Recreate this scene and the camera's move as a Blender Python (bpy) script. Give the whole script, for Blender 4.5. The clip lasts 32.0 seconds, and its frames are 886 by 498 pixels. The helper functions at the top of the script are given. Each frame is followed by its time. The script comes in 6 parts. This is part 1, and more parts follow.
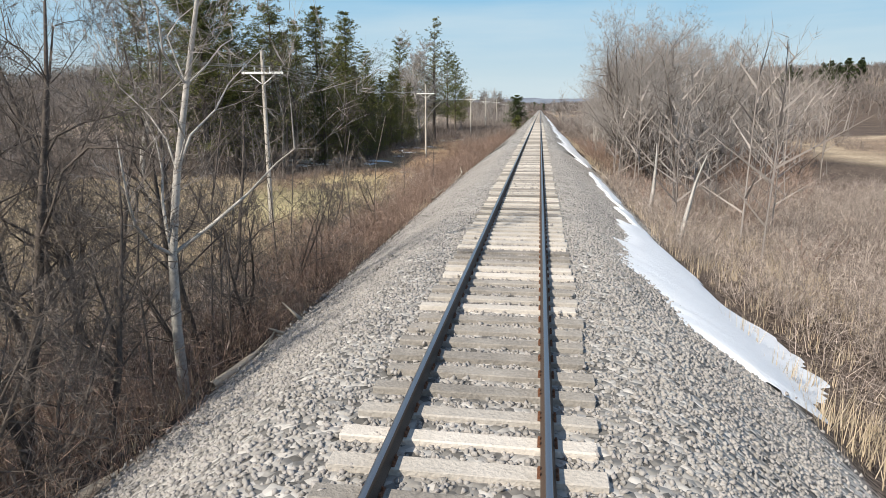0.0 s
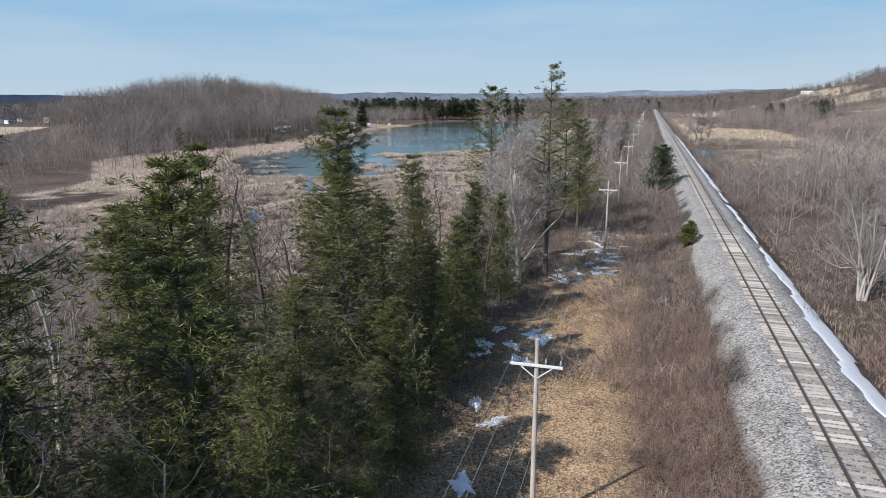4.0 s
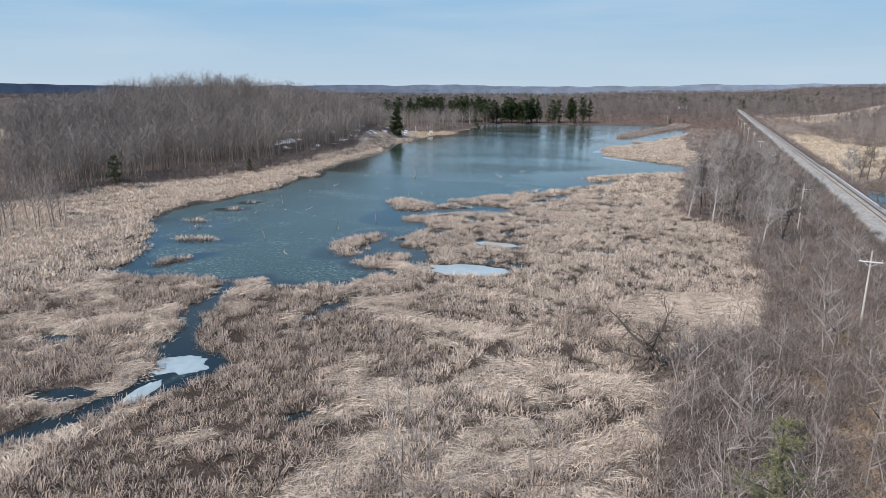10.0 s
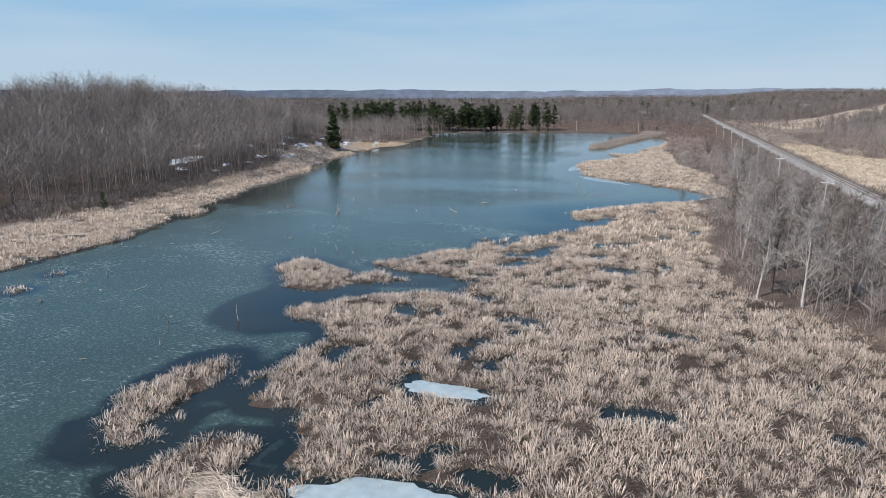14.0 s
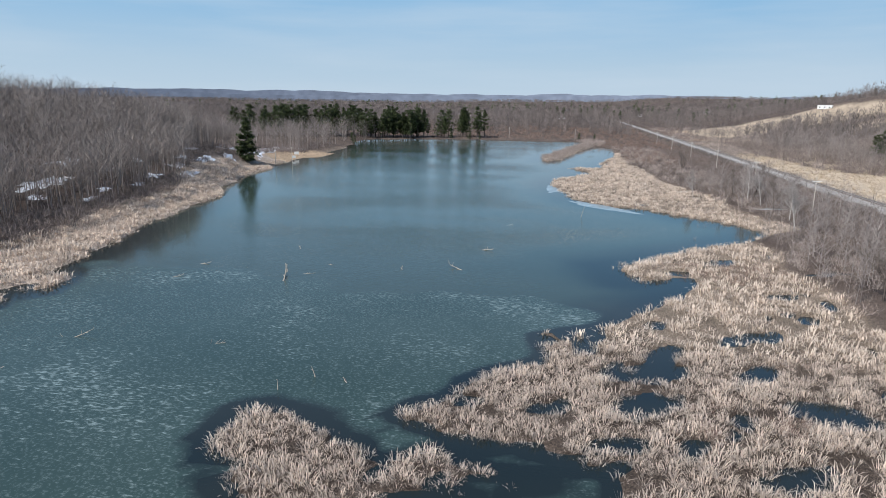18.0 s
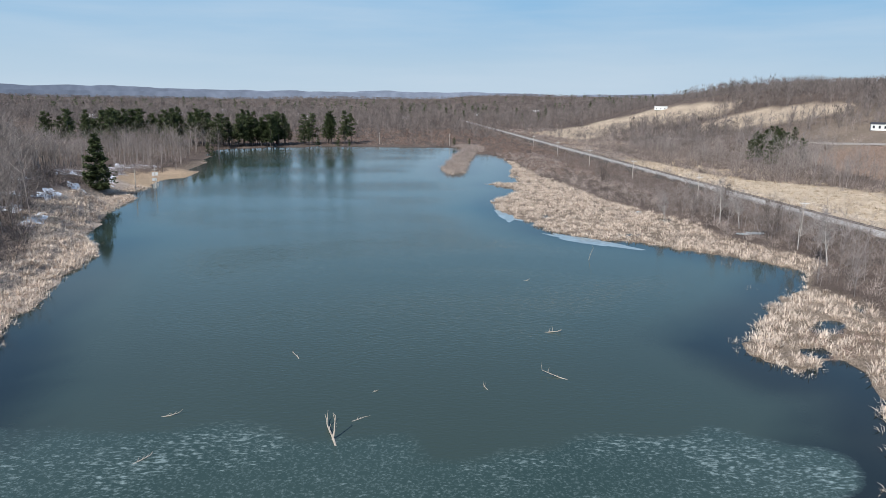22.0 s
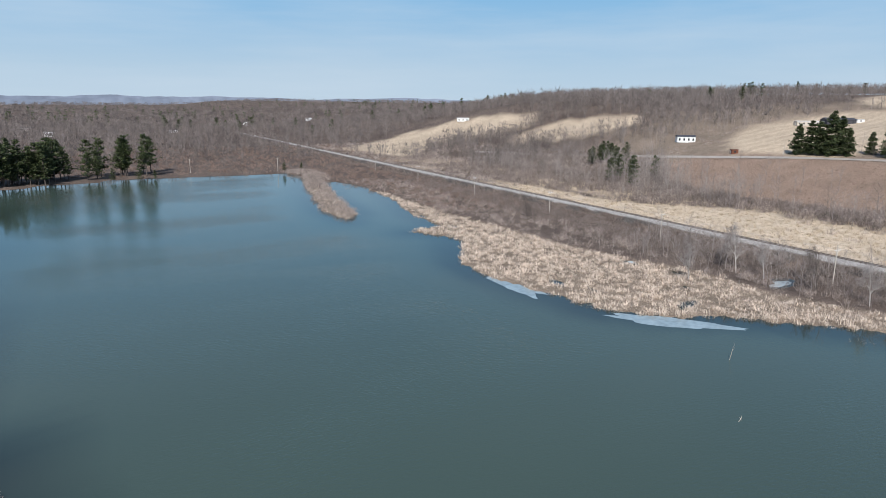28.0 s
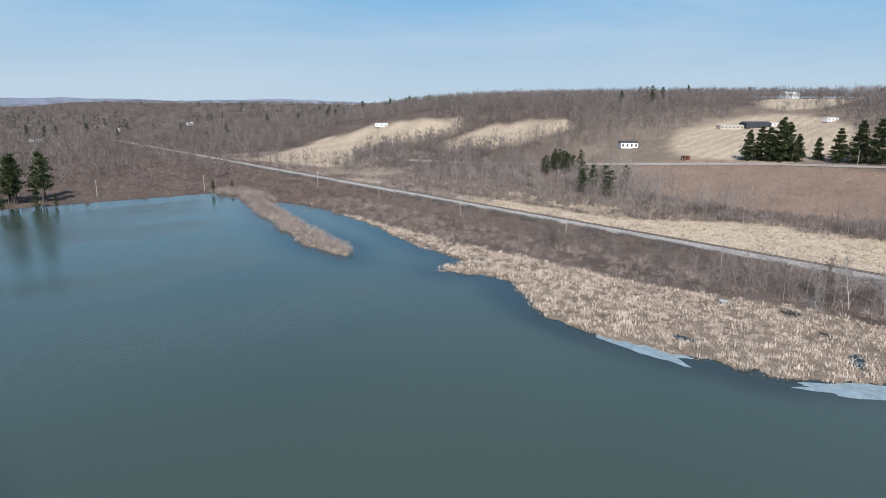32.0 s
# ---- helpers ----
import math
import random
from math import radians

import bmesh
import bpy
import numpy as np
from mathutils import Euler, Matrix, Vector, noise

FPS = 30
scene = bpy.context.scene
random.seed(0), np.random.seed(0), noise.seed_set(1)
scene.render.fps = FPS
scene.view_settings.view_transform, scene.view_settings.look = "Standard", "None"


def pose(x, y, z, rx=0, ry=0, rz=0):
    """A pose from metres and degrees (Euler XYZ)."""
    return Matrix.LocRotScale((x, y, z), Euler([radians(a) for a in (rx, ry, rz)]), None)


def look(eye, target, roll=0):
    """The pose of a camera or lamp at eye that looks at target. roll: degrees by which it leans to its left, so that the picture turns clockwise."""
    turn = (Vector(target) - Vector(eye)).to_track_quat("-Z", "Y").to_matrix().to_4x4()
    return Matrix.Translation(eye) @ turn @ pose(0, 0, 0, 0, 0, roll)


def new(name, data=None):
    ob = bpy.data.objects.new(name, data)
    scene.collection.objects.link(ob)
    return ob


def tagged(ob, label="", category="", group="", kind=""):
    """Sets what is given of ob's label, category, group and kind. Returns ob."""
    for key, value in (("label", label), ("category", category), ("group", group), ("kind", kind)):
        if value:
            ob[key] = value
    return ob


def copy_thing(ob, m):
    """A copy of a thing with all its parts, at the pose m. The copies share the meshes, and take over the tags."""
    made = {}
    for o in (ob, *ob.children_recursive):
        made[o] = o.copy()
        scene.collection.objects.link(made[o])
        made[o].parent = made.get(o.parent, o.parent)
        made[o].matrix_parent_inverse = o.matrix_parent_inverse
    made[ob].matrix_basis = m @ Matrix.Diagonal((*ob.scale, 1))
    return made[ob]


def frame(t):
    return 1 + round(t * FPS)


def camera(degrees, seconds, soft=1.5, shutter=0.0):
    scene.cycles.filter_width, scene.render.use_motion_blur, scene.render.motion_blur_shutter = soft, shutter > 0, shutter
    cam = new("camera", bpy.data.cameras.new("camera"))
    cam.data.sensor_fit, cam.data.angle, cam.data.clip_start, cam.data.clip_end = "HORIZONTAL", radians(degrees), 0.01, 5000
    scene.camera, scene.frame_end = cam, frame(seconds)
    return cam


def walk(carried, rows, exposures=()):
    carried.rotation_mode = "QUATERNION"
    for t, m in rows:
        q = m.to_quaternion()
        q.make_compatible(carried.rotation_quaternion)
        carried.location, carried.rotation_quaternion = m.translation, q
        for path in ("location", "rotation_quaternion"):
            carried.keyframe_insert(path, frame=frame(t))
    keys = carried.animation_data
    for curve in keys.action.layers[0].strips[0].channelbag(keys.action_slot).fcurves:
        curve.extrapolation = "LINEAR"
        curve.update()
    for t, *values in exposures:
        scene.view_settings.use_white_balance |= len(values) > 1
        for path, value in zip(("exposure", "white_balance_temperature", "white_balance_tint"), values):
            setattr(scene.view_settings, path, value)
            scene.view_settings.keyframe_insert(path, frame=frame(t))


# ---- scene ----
cam = camera(69.6, 32.0, soft=0.7)
PATH = [
    (0, (0.577, 4.849, 3.069), (0.289, 6.781, 2.639), 0.0),
    (0.5, (-0.55, 12.5, 4.561), (-0.91, 14.419, 4.13), -0.2),
    (1, (-1.339, 20.096, 6.153), (-1.739, 22.007, 5.721), -0.2),
    (1.5, (-2.423, 27.493, 8.018), (-2.86, 29.395, 7.581), -0.2),
    (2, (-3.868, 35.186, 9.775), (-4.342, 37.078, 9.335), -0.2),
    (2.5, (-5.425, 43.031, 11.534), (-5.932, 44.915, 11.095), -0.4),
    (3, (-7.168, 50.805, 13.564), (-7.699, 52.681, 13.119), -0.4),
    (3.5, (-9.007, 58.573, 15.53), (-9.564, 60.441, 15.083), -0.3),
    (4, (-10.922, 66.26, 17.455), (-11.51, 68.117, 17.001), -0.3),
    (4.5, (-12.973, 74.412, 18.95), (-13.598, 76.256, 18.494), -0.2),
    (6.5, (-20.563, 105.055, 24.408), (-21.29, 106.861, 23.952), 0.1),
    (7, (-22.486, 111.871, 24.487), (-23.217, 113.676, 24.026), -0.0),
    (7.5, (-24.243, 118.987, 24.653), (-24.976, 120.789, 24.189), -0.1),
    (8, (-26.2, 126.398, 24.837), (-26.935, 128.199, 24.372), -0.0),
    (8.5, (-28.407, 133.927, 24.937), (-29.144, 135.726, 24.469), 0.1),
    (9, (-30.444, 141.4, 24.939), (-31.185, 143.198, 24.469), 0.1),
    (9.5, (-32.575, 148.993, 25.143), (-33.319, 150.788, 24.67), 0.0),
    (10, (-34.99, 156.677, 25.372), (-35.737, 158.47, 24.894), 0.1),
    (10.5, (-37.468, 164.572, 25.397), (-38.217, 166.363, 24.918), 0.1),
    (11, (-39.735, 172.354, 25.248), (-40.49, 174.144, 24.771), -0.1),
    (11.5, (-42.046, 180.18, 25.127), (-42.796, 181.973, 24.653), -0.3),
    (12, (-44.312, 187.802, 25.261), (-45.048, 189.601, 24.787), -0.2),
    (12.5, (-46.534, 195.597, 25.377), (-47.248, 197.404, 24.904), -0.2),
    (13, (-48.654, 203.271, 25.368), (-49.344, 205.088, 24.897), -0.3),
    (13.5, (-50.735, 210.91, 25.367), (-51.398, 212.739, 24.9), -0.1),
    (14, (-53.297, 218.575, 25.419), (-53.929, 220.415, 24.955), 0.0),
    (14.5, (-56.109, 225.732, 25.378), (-56.711, 227.583, 24.919), 0.2),
    (16.5, (-72.596, 250.607, 25.063), (-73.078, 252.494, 24.609), 0.5),
    (17, (-77.811, 256.225, 25.245), (-78.245, 258.124, 24.789), 0.6),
    (17.5, (-83.011, 261.406, 25.536), (-83.394, 263.315, 25.081), 0.8),
    (18, (-88.341, 266.265, 25.907), (-88.677, 268.184, 25.452), 0.9),
    (18.5, (-93.667, 270.877, 26.158), (-93.945, 272.805, 25.705), 0.9),
    (19, (-98.953, 275.567, 26.49), (-99.16, 277.504, 26.038), 0.9),
    (19.5, (-104.624, 280.313, 26.877), (-104.754, 282.257, 26.426), 1.0),
    (20, (-109.95, 285.254, 27.439), (-110.005, 287.202, 26.988), 1.0),
    (20.5, (-114.745, 290.133, 28.228), (-114.741, 292.081, 27.775), 1.1),
    (21, (-119.442, 294.75, 29.148), (-119.386, 296.697, 28.693), 1.0),
    (21.5, (-124.136, 299.364, 29.933), (-124.017, 301.307, 29.475), 0.9),
    (22, (-128.581, 304.174, 30.614), (-128.382, 306.111, 30.156), 1.0),
    (22.5, (-132.946, 309.147, 31.231), (-132.669, 311.074, 30.774), 1.1),
    (23, (-137.282, 314.234, 31.807), (-136.953, 316.154, 31.354), 1.0),
    (23.5, (-141.293, 319.228, 32.43), (-140.915, 321.139, 31.979), 1.0),
    (24, (-145.728, 324.522, 33.153), (-145.292, 326.421, 32.703), 1.1),
    (24.5, (-150.171, 330.054, 33.756), (-149.679, 331.939, 33.308), 1.1),
    (25, (-154.198, 335.851, 34.296), (-153.658, 337.725, 33.851), 1.1),
    (25.5, (-158.186, 341.879, 34.848), (-157.6, 343.739, 34.405), 1.0),
    (27.5, (-174.563, 364.319, 38.84), (-173.706, 366.071, 38.399), 0.7),
    (28, (-178.071, 370.819, 39.553), (-177.145, 372.537, 39.114), 0.7),
    (28.5, (-181.387, 377.676, 40.238), (-180.395, 379.356, 39.8), 0.6),
    (29, (-184.254, 384.747, 40.926), (-183.201, 386.39, 40.49), 0.6),
    (29.5, (-187.08, 391.922, 41.685), (-185.982, 393.536, 41.25), 0.5),
    (30, (-189.74, 399.175, 42.387), (-188.601, 400.76, 41.952), 0.5),
    (30.5, (-192.356, 406.719, 42.894), (-191.178, 408.276, 42.46), 0.5),
    (31, (-194.634, 414.25, 43.236), (-193.422, 415.781, 42.804), 0.5),
    (31.5, (-196.797, 421.772, 43.47), (-195.564, 423.286, 43.037), 0.5),
    (32, (-199.084, 429.303, 43.389), (-197.842, 430.808, 42.955), 0.5),
]
EXPOSURES = [(0, 0.31, 7300, 8), (1.0, 0.2, 7200, 8), (2.0, 0.1, 7000, 9), (3.0, 0.05, 6600, 10), (4.5, 0.05, 6500, 10), (16, 0.05, 6500, 10), (25, 0.08, 6500, 10), (32, 0.08, 6500, 10)]
walk(cam, [(t, look(eye, target, roll)) for t, eye, target, roll in PATH], EXPOSURES)

# ---------------------------------------------------------------- light
world = bpy.data.worlds.new("sky")
scene.world = world
world.use_nodes = True
wn = world.node_tree.nodes
wl = world.node_tree.links
SUN_EL, SUN_AZ = radians(42), math.atan2(-0.6, -0.8)
sky = wn.new("ShaderNodeTexSky")
sky.sky_type = "NISHITA"
sky.sun_disc = False
sky.sun_elevation = SUN_EL
sky.sun_rotation = SUN_AZ % (2 * math.pi)
sky.altitude = 300
sky.air_density, sky.dust_density, sky.ozone_density = 1.0, 0.35, 2.2
# thin streaks of high cloud
tc = wn.new("ShaderNodeTexCoord")
mp = wn.new("ShaderNodeMapping")
mp.inputs["Scale"].default_value = (1.1, 1.6, 11.0)
mp.inputs["Rotation"].default_value = (0.0, 0.12, 0.6)
wl.new(tc.outputs["Generated"], mp.inputs["Vector"])
cn = wn.new("ShaderNodeTexNoise")
cn.inputs["Scale"].default_value, cn.inputs["Detail"].default_value = 1.7, 6.0
cn.inputs["Roughness"].default_value = 0.55
wl.new(mp.outputs["Vector"], cn.inputs["Vector"])
cr = wn.new("ShaderNodeMapRange")
cr.inputs["From Min"].default_value, cr.inputs["From Max"].default_value = 0.42, 0.78
cr.inputs["To Max"].default_value = 0.55
wl.new(cn.outputs["Fac"], cr.inputs["Value"])
up = wn.new("ShaderNodeSeparateXYZ")
wl.new(tc.outputs["Generated"], up.inputs["Vector"])
ramp = wn.new("ShaderNodeValToRGB")
for k, (at, col) in enumerate(((0.0, (4.9, 6.15, 7.3)), (0.05, (4.3, 5.8, 7.2)), (0.16, (2.2, 4.6, 7.2)), (0.45, (1.1, 2.5, 5.4)))):
    e = ramp.color_ramp.elements[k] if k < 2 else ramp.color_ramp.elements.new(at)
    e.position, e.color = at, (*col, 1)
wl.new(up.outputs["Z"], ramp.inputs["Fac"])
low = wn.new("ShaderNodeMapRange")
low.inputs["From Min"].default_value, low.inputs["From Max"].default_value = 0.2, 0.6
low.inputs["To Min"].default_value, low.inputs["To Max"].default_value = 1.0, 0.3
wl.new(up.outputs["Z"], low.inputs["Value"])
hazy = wn.new("ShaderNodeMix")
hazy.data_type = "RGBA"
wl.new(low.outputs["Result"], hazy.inputs["Factor"])
wl.new(sky.outputs["Color"], hazy.inputs["A"])
wl.new(ramp.outputs["Color"], hazy.inputs["B"])
mixc = wn.new("ShaderNodeMix")
mixc.data_type = "RGBA"
mixc.inputs["B"].default_value = (5.4, 6.5, 7.6, 1)
wl.new(cr.outputs["Result"], mixc.inputs["Factor"])
wl.new(hazy.outputs["Result"], mixc.inputs["A"])
bg = wn["Background"]
bg.inputs["Strength"].default_value = 0.1
wl.new(mixc.outputs["Result"], bg.inputs["Color"])
sun = new("sun", bpy.data.lights.new("sun", "SUN"))
sun.data.energy, sun.data.angle, sun.data.color = 4.6, radians(0.53), (1.0, 0.965, 0.92)
sun.matrix_world = look((0, 0, 100), (0.6 * math.cos(SUN_EL) * 10, 0.8 * math.cos(SUN_EL) * 10, 100 - math.sin(SUN_EL) * 10))
scene.view_settings.exposure = 0.0

# ---------------------------------------------------------------- materials
def material(name, color, rough=0.85, metal=0.0, vary=0.25, scale=6.0, fine=60.0, bump=0.3, island=0.0, objvar=0.0,
             attr="", spec=0.3, tint=None, dist=0.02, plant=0.0, cells=None, leaf=0.0):
    """Surface with variation at two scales; colour from a constant or from a land-cover attribute."""
    m = bpy.data.materials.new(name)
    m.use_nodes = True
    n, l = m.node_tree.nodes, m.node_tree.links
    b = n["Principled BSDF"]
    b.inputs["Roughness"].default_value, b.inputs["Metallic"].default_value = rough, metal
    b.inputs["Specular IOR Level"].default_value = spec
    geo = n.new("ShaderNodeNewGeometry")
    big = n.new("ShaderNodeTexNoise")
    big.inputs["Scale"].default_value, big.inputs["Detail"].default_value = 1.0 / scale, 4.0
    small = n.new("ShaderNodeTexNoise")
    small.inputs["Scale"].default_value, small.inputs["Detail"].default_value = fine, 3.0
    l.new(geo.outputs["Position"], big.inputs["Vector"])
    l.new(geo.outputs["Position"], small.inputs["Vector"])
    add = n.new("ShaderNodeMath")
    add.operation = "ADD"
    l.new(big.outputs["Fac"], add.inputs[0])
    l.new(small.outputs["Fac"], add.inputs[1])
    last = add.outputs["Value"]
    total = 1.0
    for amount, source in ((island, geo.outputs["Random Per Island"]), (objvar, None)):
        if amount:
            if source is None:
                source = n.new("ShaderNodeObjectInfo").outputs["Random"]
            ma = n.new("ShaderNodeMath")
            ma.operation = "MULTIPLY_ADD"
            l.new(source, ma.inputs[0])
            ma.inputs[1].default_value = amount * 2
            l.new(last, ma.inputs[2])
            last, total = ma.outputs["Value"], total + amount
    if cells:
        vo = n.new("ShaderNodeTexVoronoi")
        vo.inputs["Scale"].default_value = cells[0]
        l.new(geo.outputs["Position"], vo.inputs["Vector"])
        ma = n.new("ShaderNodeMath")
        ma.operation = "MULTIPLY_ADD"
        sc = n.new("ShaderNodeSeparateColor")
        l.new(vo.outputs["Color"], sc.inputs["Color"])
        l.new(sc.outputs["Red"], ma.inputs[0])
        ma.inputs[1].default_value = cells[1] * 2
        l.new(last, ma.inputs[2])
        last, total = ma.outputs["Value"], total + cells[1]
    if plant:
        pa = n.new("ShaderNodeAttribute")
        pa.attribute_name = "plant"
        ma = n.new("ShaderNodeMath")
        ma.operation = "MULTIPLY_ADD"
        l.new(pa.outputs["Fac"], ma.inputs[0])
        ma.inputs[1].default_value = plant * 2
        l.new(last, ma.inputs[2])
        last, total = ma.outputs["Value"], total + plant
    mr = n.new("ShaderNodeMapRange")
    mr.inputs["From Min"].default_value, mr.inputs["From Max"].default_value = 0.55, 2 * total - 0.55
    mr.inputs["To Min"].default_value, mr.inputs["To Max"].default_value = 1 - vary, 1 + vary
    l.new(last, mr.inputs["Value"])
    mul = n.new("ShaderNodeMix")
    mul.data_type, mul.blend_type = "RGBA", "MULTIPLY"
    mul.inputs["Factor"].default_value = 1.0
    if attr:
        at = n.new("ShaderNodeAttribute")
        at.attribute_name = attr
        l.new(at.outputs["Color"], mul.inputs["A"])
    elif tint:
        mx = n.new("ShaderNodeMix")
        mx.data_type = "RGBA"
        mx.inputs["A"].default_value, mx.inputs["B"].default_value = (*color, 1), (*tint, 1)
        src = geo.outputs["Random Per Island"] if island else big.outputs["Fac"]
        l.new(src, mx.inputs["Factor"])
        l.new(mx.outputs["Result"], mul.inputs["A"])
    else:
        mul.inputs["A"].default_value = (*color, 1)
    l.new(mr.outputs["Result"], mul.inputs["B"])
    l.new(mul.outputs["Result"], b.inputs["Base Color"])
    if bump:
        bp = n.new("ShaderNodeBump")
        bp.inputs["Strength"].default_value, bp.inputs["Distance"].default_value = bump, dist
        l.new(vo.outputs["Distance"] if cells else small.outputs["Fac"], bp.inputs["Height"])
        bp.invert = bool(cells)
        l.new(bp.outputs["Normal"], b.inputs["Normal"])
    if leaf:
        tr = n.new("ShaderNodeBsdfTranslucent")
        l.new(mul.outputs["Result"], tr.inputs["Color"])
        ms = n.new("ShaderNodeMixShader")
        ms.inputs["Fac"].default_value = leaf
        l.new(b.outputs["BSDF"], ms.inputs[1])
        l.new(tr.outputs["BSDF"], ms.inputs[2])
        l.new(ms.outputs["Shader"], n["Material Output"].inputs["Surface"])
    return m


M_GROUND = material("ground_cover", (0.3, 0.25, 0.2), 0.95, vary=0.9, scale=1.6, fine=7.0, bump=0.8, attr="cover", spec=0.1, dist=0.06, cells=(9.0, 1.2))
M_STONE = material("ballast_stone", (0.52, 0.49, 0.465), 0.9, vary=0.75, scale=1.0, fine=40, bump=0.4, island=1.2, tint=(0.22, 0.205, 0.20), spec=0.2)
M_TIE = material("weathered_tie", (0.43, 0.395, 0.36), 0.9, vary=0.75, scale=0.5, fine=25, bump=0.8, objvar=0.9, spec=0.15)
M_RAIL = material("rail_steel", (0.10, 0.07, 0.055), 0.6, 0.2, vary=0.25, fine=80, bump=0.2)
M_RAILTOP = material("polished_rail", (0.32, 0.33, 0.35), 0.32, 0.9, vary=0.15, fine=60, bump=0.05)
M_PLATE = material("rusty_plate", (0.16, 0.075, 0.045), 0.85, 0.1, vary=0.4, fine=60, bump=0.5)
M_SNOW = material("snow", (0.86, 0.88, 0.92), 0.6, vary=0.06, scale=1.5, fine=12, bump=0.5, dist=0.05)
M_REED = material("dry_reed", (0.82, 0.69, 0.575), 0.8, vary=0.55, scale=13.0, fine=0.6, bump=0.0, island=0.6, tint=(0.60, 0.495, 0.415), spec=0.2, plant=0.8, leaf=0.25)
M_REEDBROWN = material("brown_reed", (0.68, 0.56, 0.47), 0.8, vary=0.6, scale=13.0, fine=0.6, bump=0.0, island=0.6, tint=(0.43, 0.345, 0.285), spec=0.2, plant=0.7, leaf=0.25)
M_REEDPALE = material("pale_reed", (0.75, 0.63, 0.52), 0.8, vary=0.5, scale=13.0, fine=0.6, bump=0.0, island=0.6, tint=(0.54, 0.44, 0.36), spec=0.2, plant=0.7)
M_STRAW = material("dry_grass", (0.61, 0.505, 0.385), 0.85, vary=0.35, scale=5.0, fine=0.8, bump=0.0, island=0.7, tint=(0.40, 0.32, 0.225), spec=0.15, plant=0.4)
M_BRUSH = material("brush_twig", (0.17, 0.135, 0.12), 0.85, vary=0.7, scale=8.0, fine=0.5, bump=0.0, island=0.9, tint=(0.52, 0.44, 0.39), spec=0.2, plant=0.8)
M_BRUSHDARK = material("dark_brush_twig", (0.13, 0.105, 0.095), 0.85, vary=0.7, scale=8.0, fine=0.5, bump=0.0, island=0.9, tint=(0.29, 0.24, 0.215), spec=0.2, plant=0.8)
M_BRUSHRED = material("red_brush_twig", (0.16, 0.10, 0.08), 0.85, vary=0.65, scale=6.0, fine=0.5, bump=0.0, island=0.8, tint=(0.34, 0.25, 0.205), spec=0.2, plant=0.8)
M_BARK = material("grey_bark", (0.12, 0.10, 0.088), 0.9, vary=0.6, scale=0.8, fine=18, bump=0.7, spec=0.15)
M_PALEBARK = material("pale_bark", (0.46, 0.43, 0.40), 0.9, vary=0.4, scale=0.7, fine=14, bump=0.5, spec=0.15)
M_TWIG = material("twig", (0.235, 0.20, 0.18), 0.85, vary=0.5, scale=6, fine=0.6, bump=0.0, island=0.6, tint=(0.085, 0.07, 0.062), spec=0.2)
M_GROVE = material("grove_twig", (0.40, 0.355, 0.33), 0.85, vary=0.45, scale=5, fine=0.4, bump=0.0, island=0.8, tint=(0.22, 0.19, 0.175), spec=0.15, plant=0.7)
M_WOODS = material("woods_twig", (0.40, 0.35, 0.32), 0.85, vary=0.8, scale=14, fine=0.2, bump=0.0, island=0.9, tint=(0.16, 0.135, 0.122), spec=0.15, plant=1.3)
M_FARWOODS = material("far_woods_twig", (0.27, 0.232, 0.215), 0.85, vary=0.8, scale=30, fine=0.1, bump=0.0, island=0.9, tint=(0.115, 0.098, 0.092), spec=0.1, plant=1.0)
M_NEEDLE = material("needles", (0.085, 0.105, 0.036), 0.65, vary=0.5, scale=2.5, fine=3.0, bump=0.0, island=0.9, tint=(0.20, 0.205, 0.07), spec=0.3, leaf=0.3)
M_OLIVE = material("olive_needles", (0.16, 0.17, 0.085), 0.65, vary=0.45, scale=2.5, fine=3.0, bump=0.0, island=0.9, tint=(0.28, 0.27, 0.15), spec=0.3, leaf=0.3)
M_PALETWIG = material("pale_twig", (0.47, 0.43, 0.41), 0.85, vary=0.4, scale=4, fine=0.6, bump=0.0, island=0.6, tint=(0.22, 0.195, 0.18), spec=0.15)
M_PINE = material("pine_needles", (0.058, 0.078, 0.04), 0.65, vary=0.45, scale=3, fine=3.0, bump=0.0, island=0.9, tint=(0.10, 0.125, 0.05), spec=0.3, leaf=0.25)
M_DEAD = material("driftwood", (0.42, 0.37, 0.31), 0.85, vary=0.35, scale=0.6, fine=20, bump=0.5)
M_POLE = material("pole_wood", (0.52, 0.475, 0.42), 0.85, vary=0.3, scale=1.0, fine=30, bump=0.4)
M_WHITE = material("white_paint", (0.78, 0.78, 0.76), 0.6, vary=0.08, scale=2, fine=20, bump=0.1)
M_ROOF = material("dark_roof", (0.06, 0.06, 0.07), 0.7, vary=0.2, scale=2, fine=10, bump=0.2)
M_TANWALL = material("tan_wall", (0.55, 0.50, 0.43), 0.8, vary=0.12, scale=2, fine=20, bump=0.1)
M_RUST = material("rusty_wall", (0.16, 0.06, 0.035), 0.8, vary=0.25, scale=1, fine=20, bump=0.2)
M_DARK = material("dark_window", (0.03, 0.035, 0.04), 0.15, vary=0.1, bump=0.0, spec=0.5)
M_ROAD = material("road_gravel", (0.35, 0.315, 0.28), 0.9, vary=0.2, scale=5, fine=8, bump=0.3)
M_WIRE = material("wire", (0.5, 0.5, 0.5), 0.5, 0.5, vary=0.05, bump=0.0)
# blue-grey of distant haze put into the base colour of the hills
M_HAZED_HILLS = material("hazed_hills", (0.235, 0.275, 0.35), 0.95, vary=0.3, scale=120, fine=0.02, bump=0.0, spec=0.0)
M_GLASS = material("insulator", (0.5, 0.55, 0.55), 0.2, vary=0.1, bump=0.0, spec=0.6)


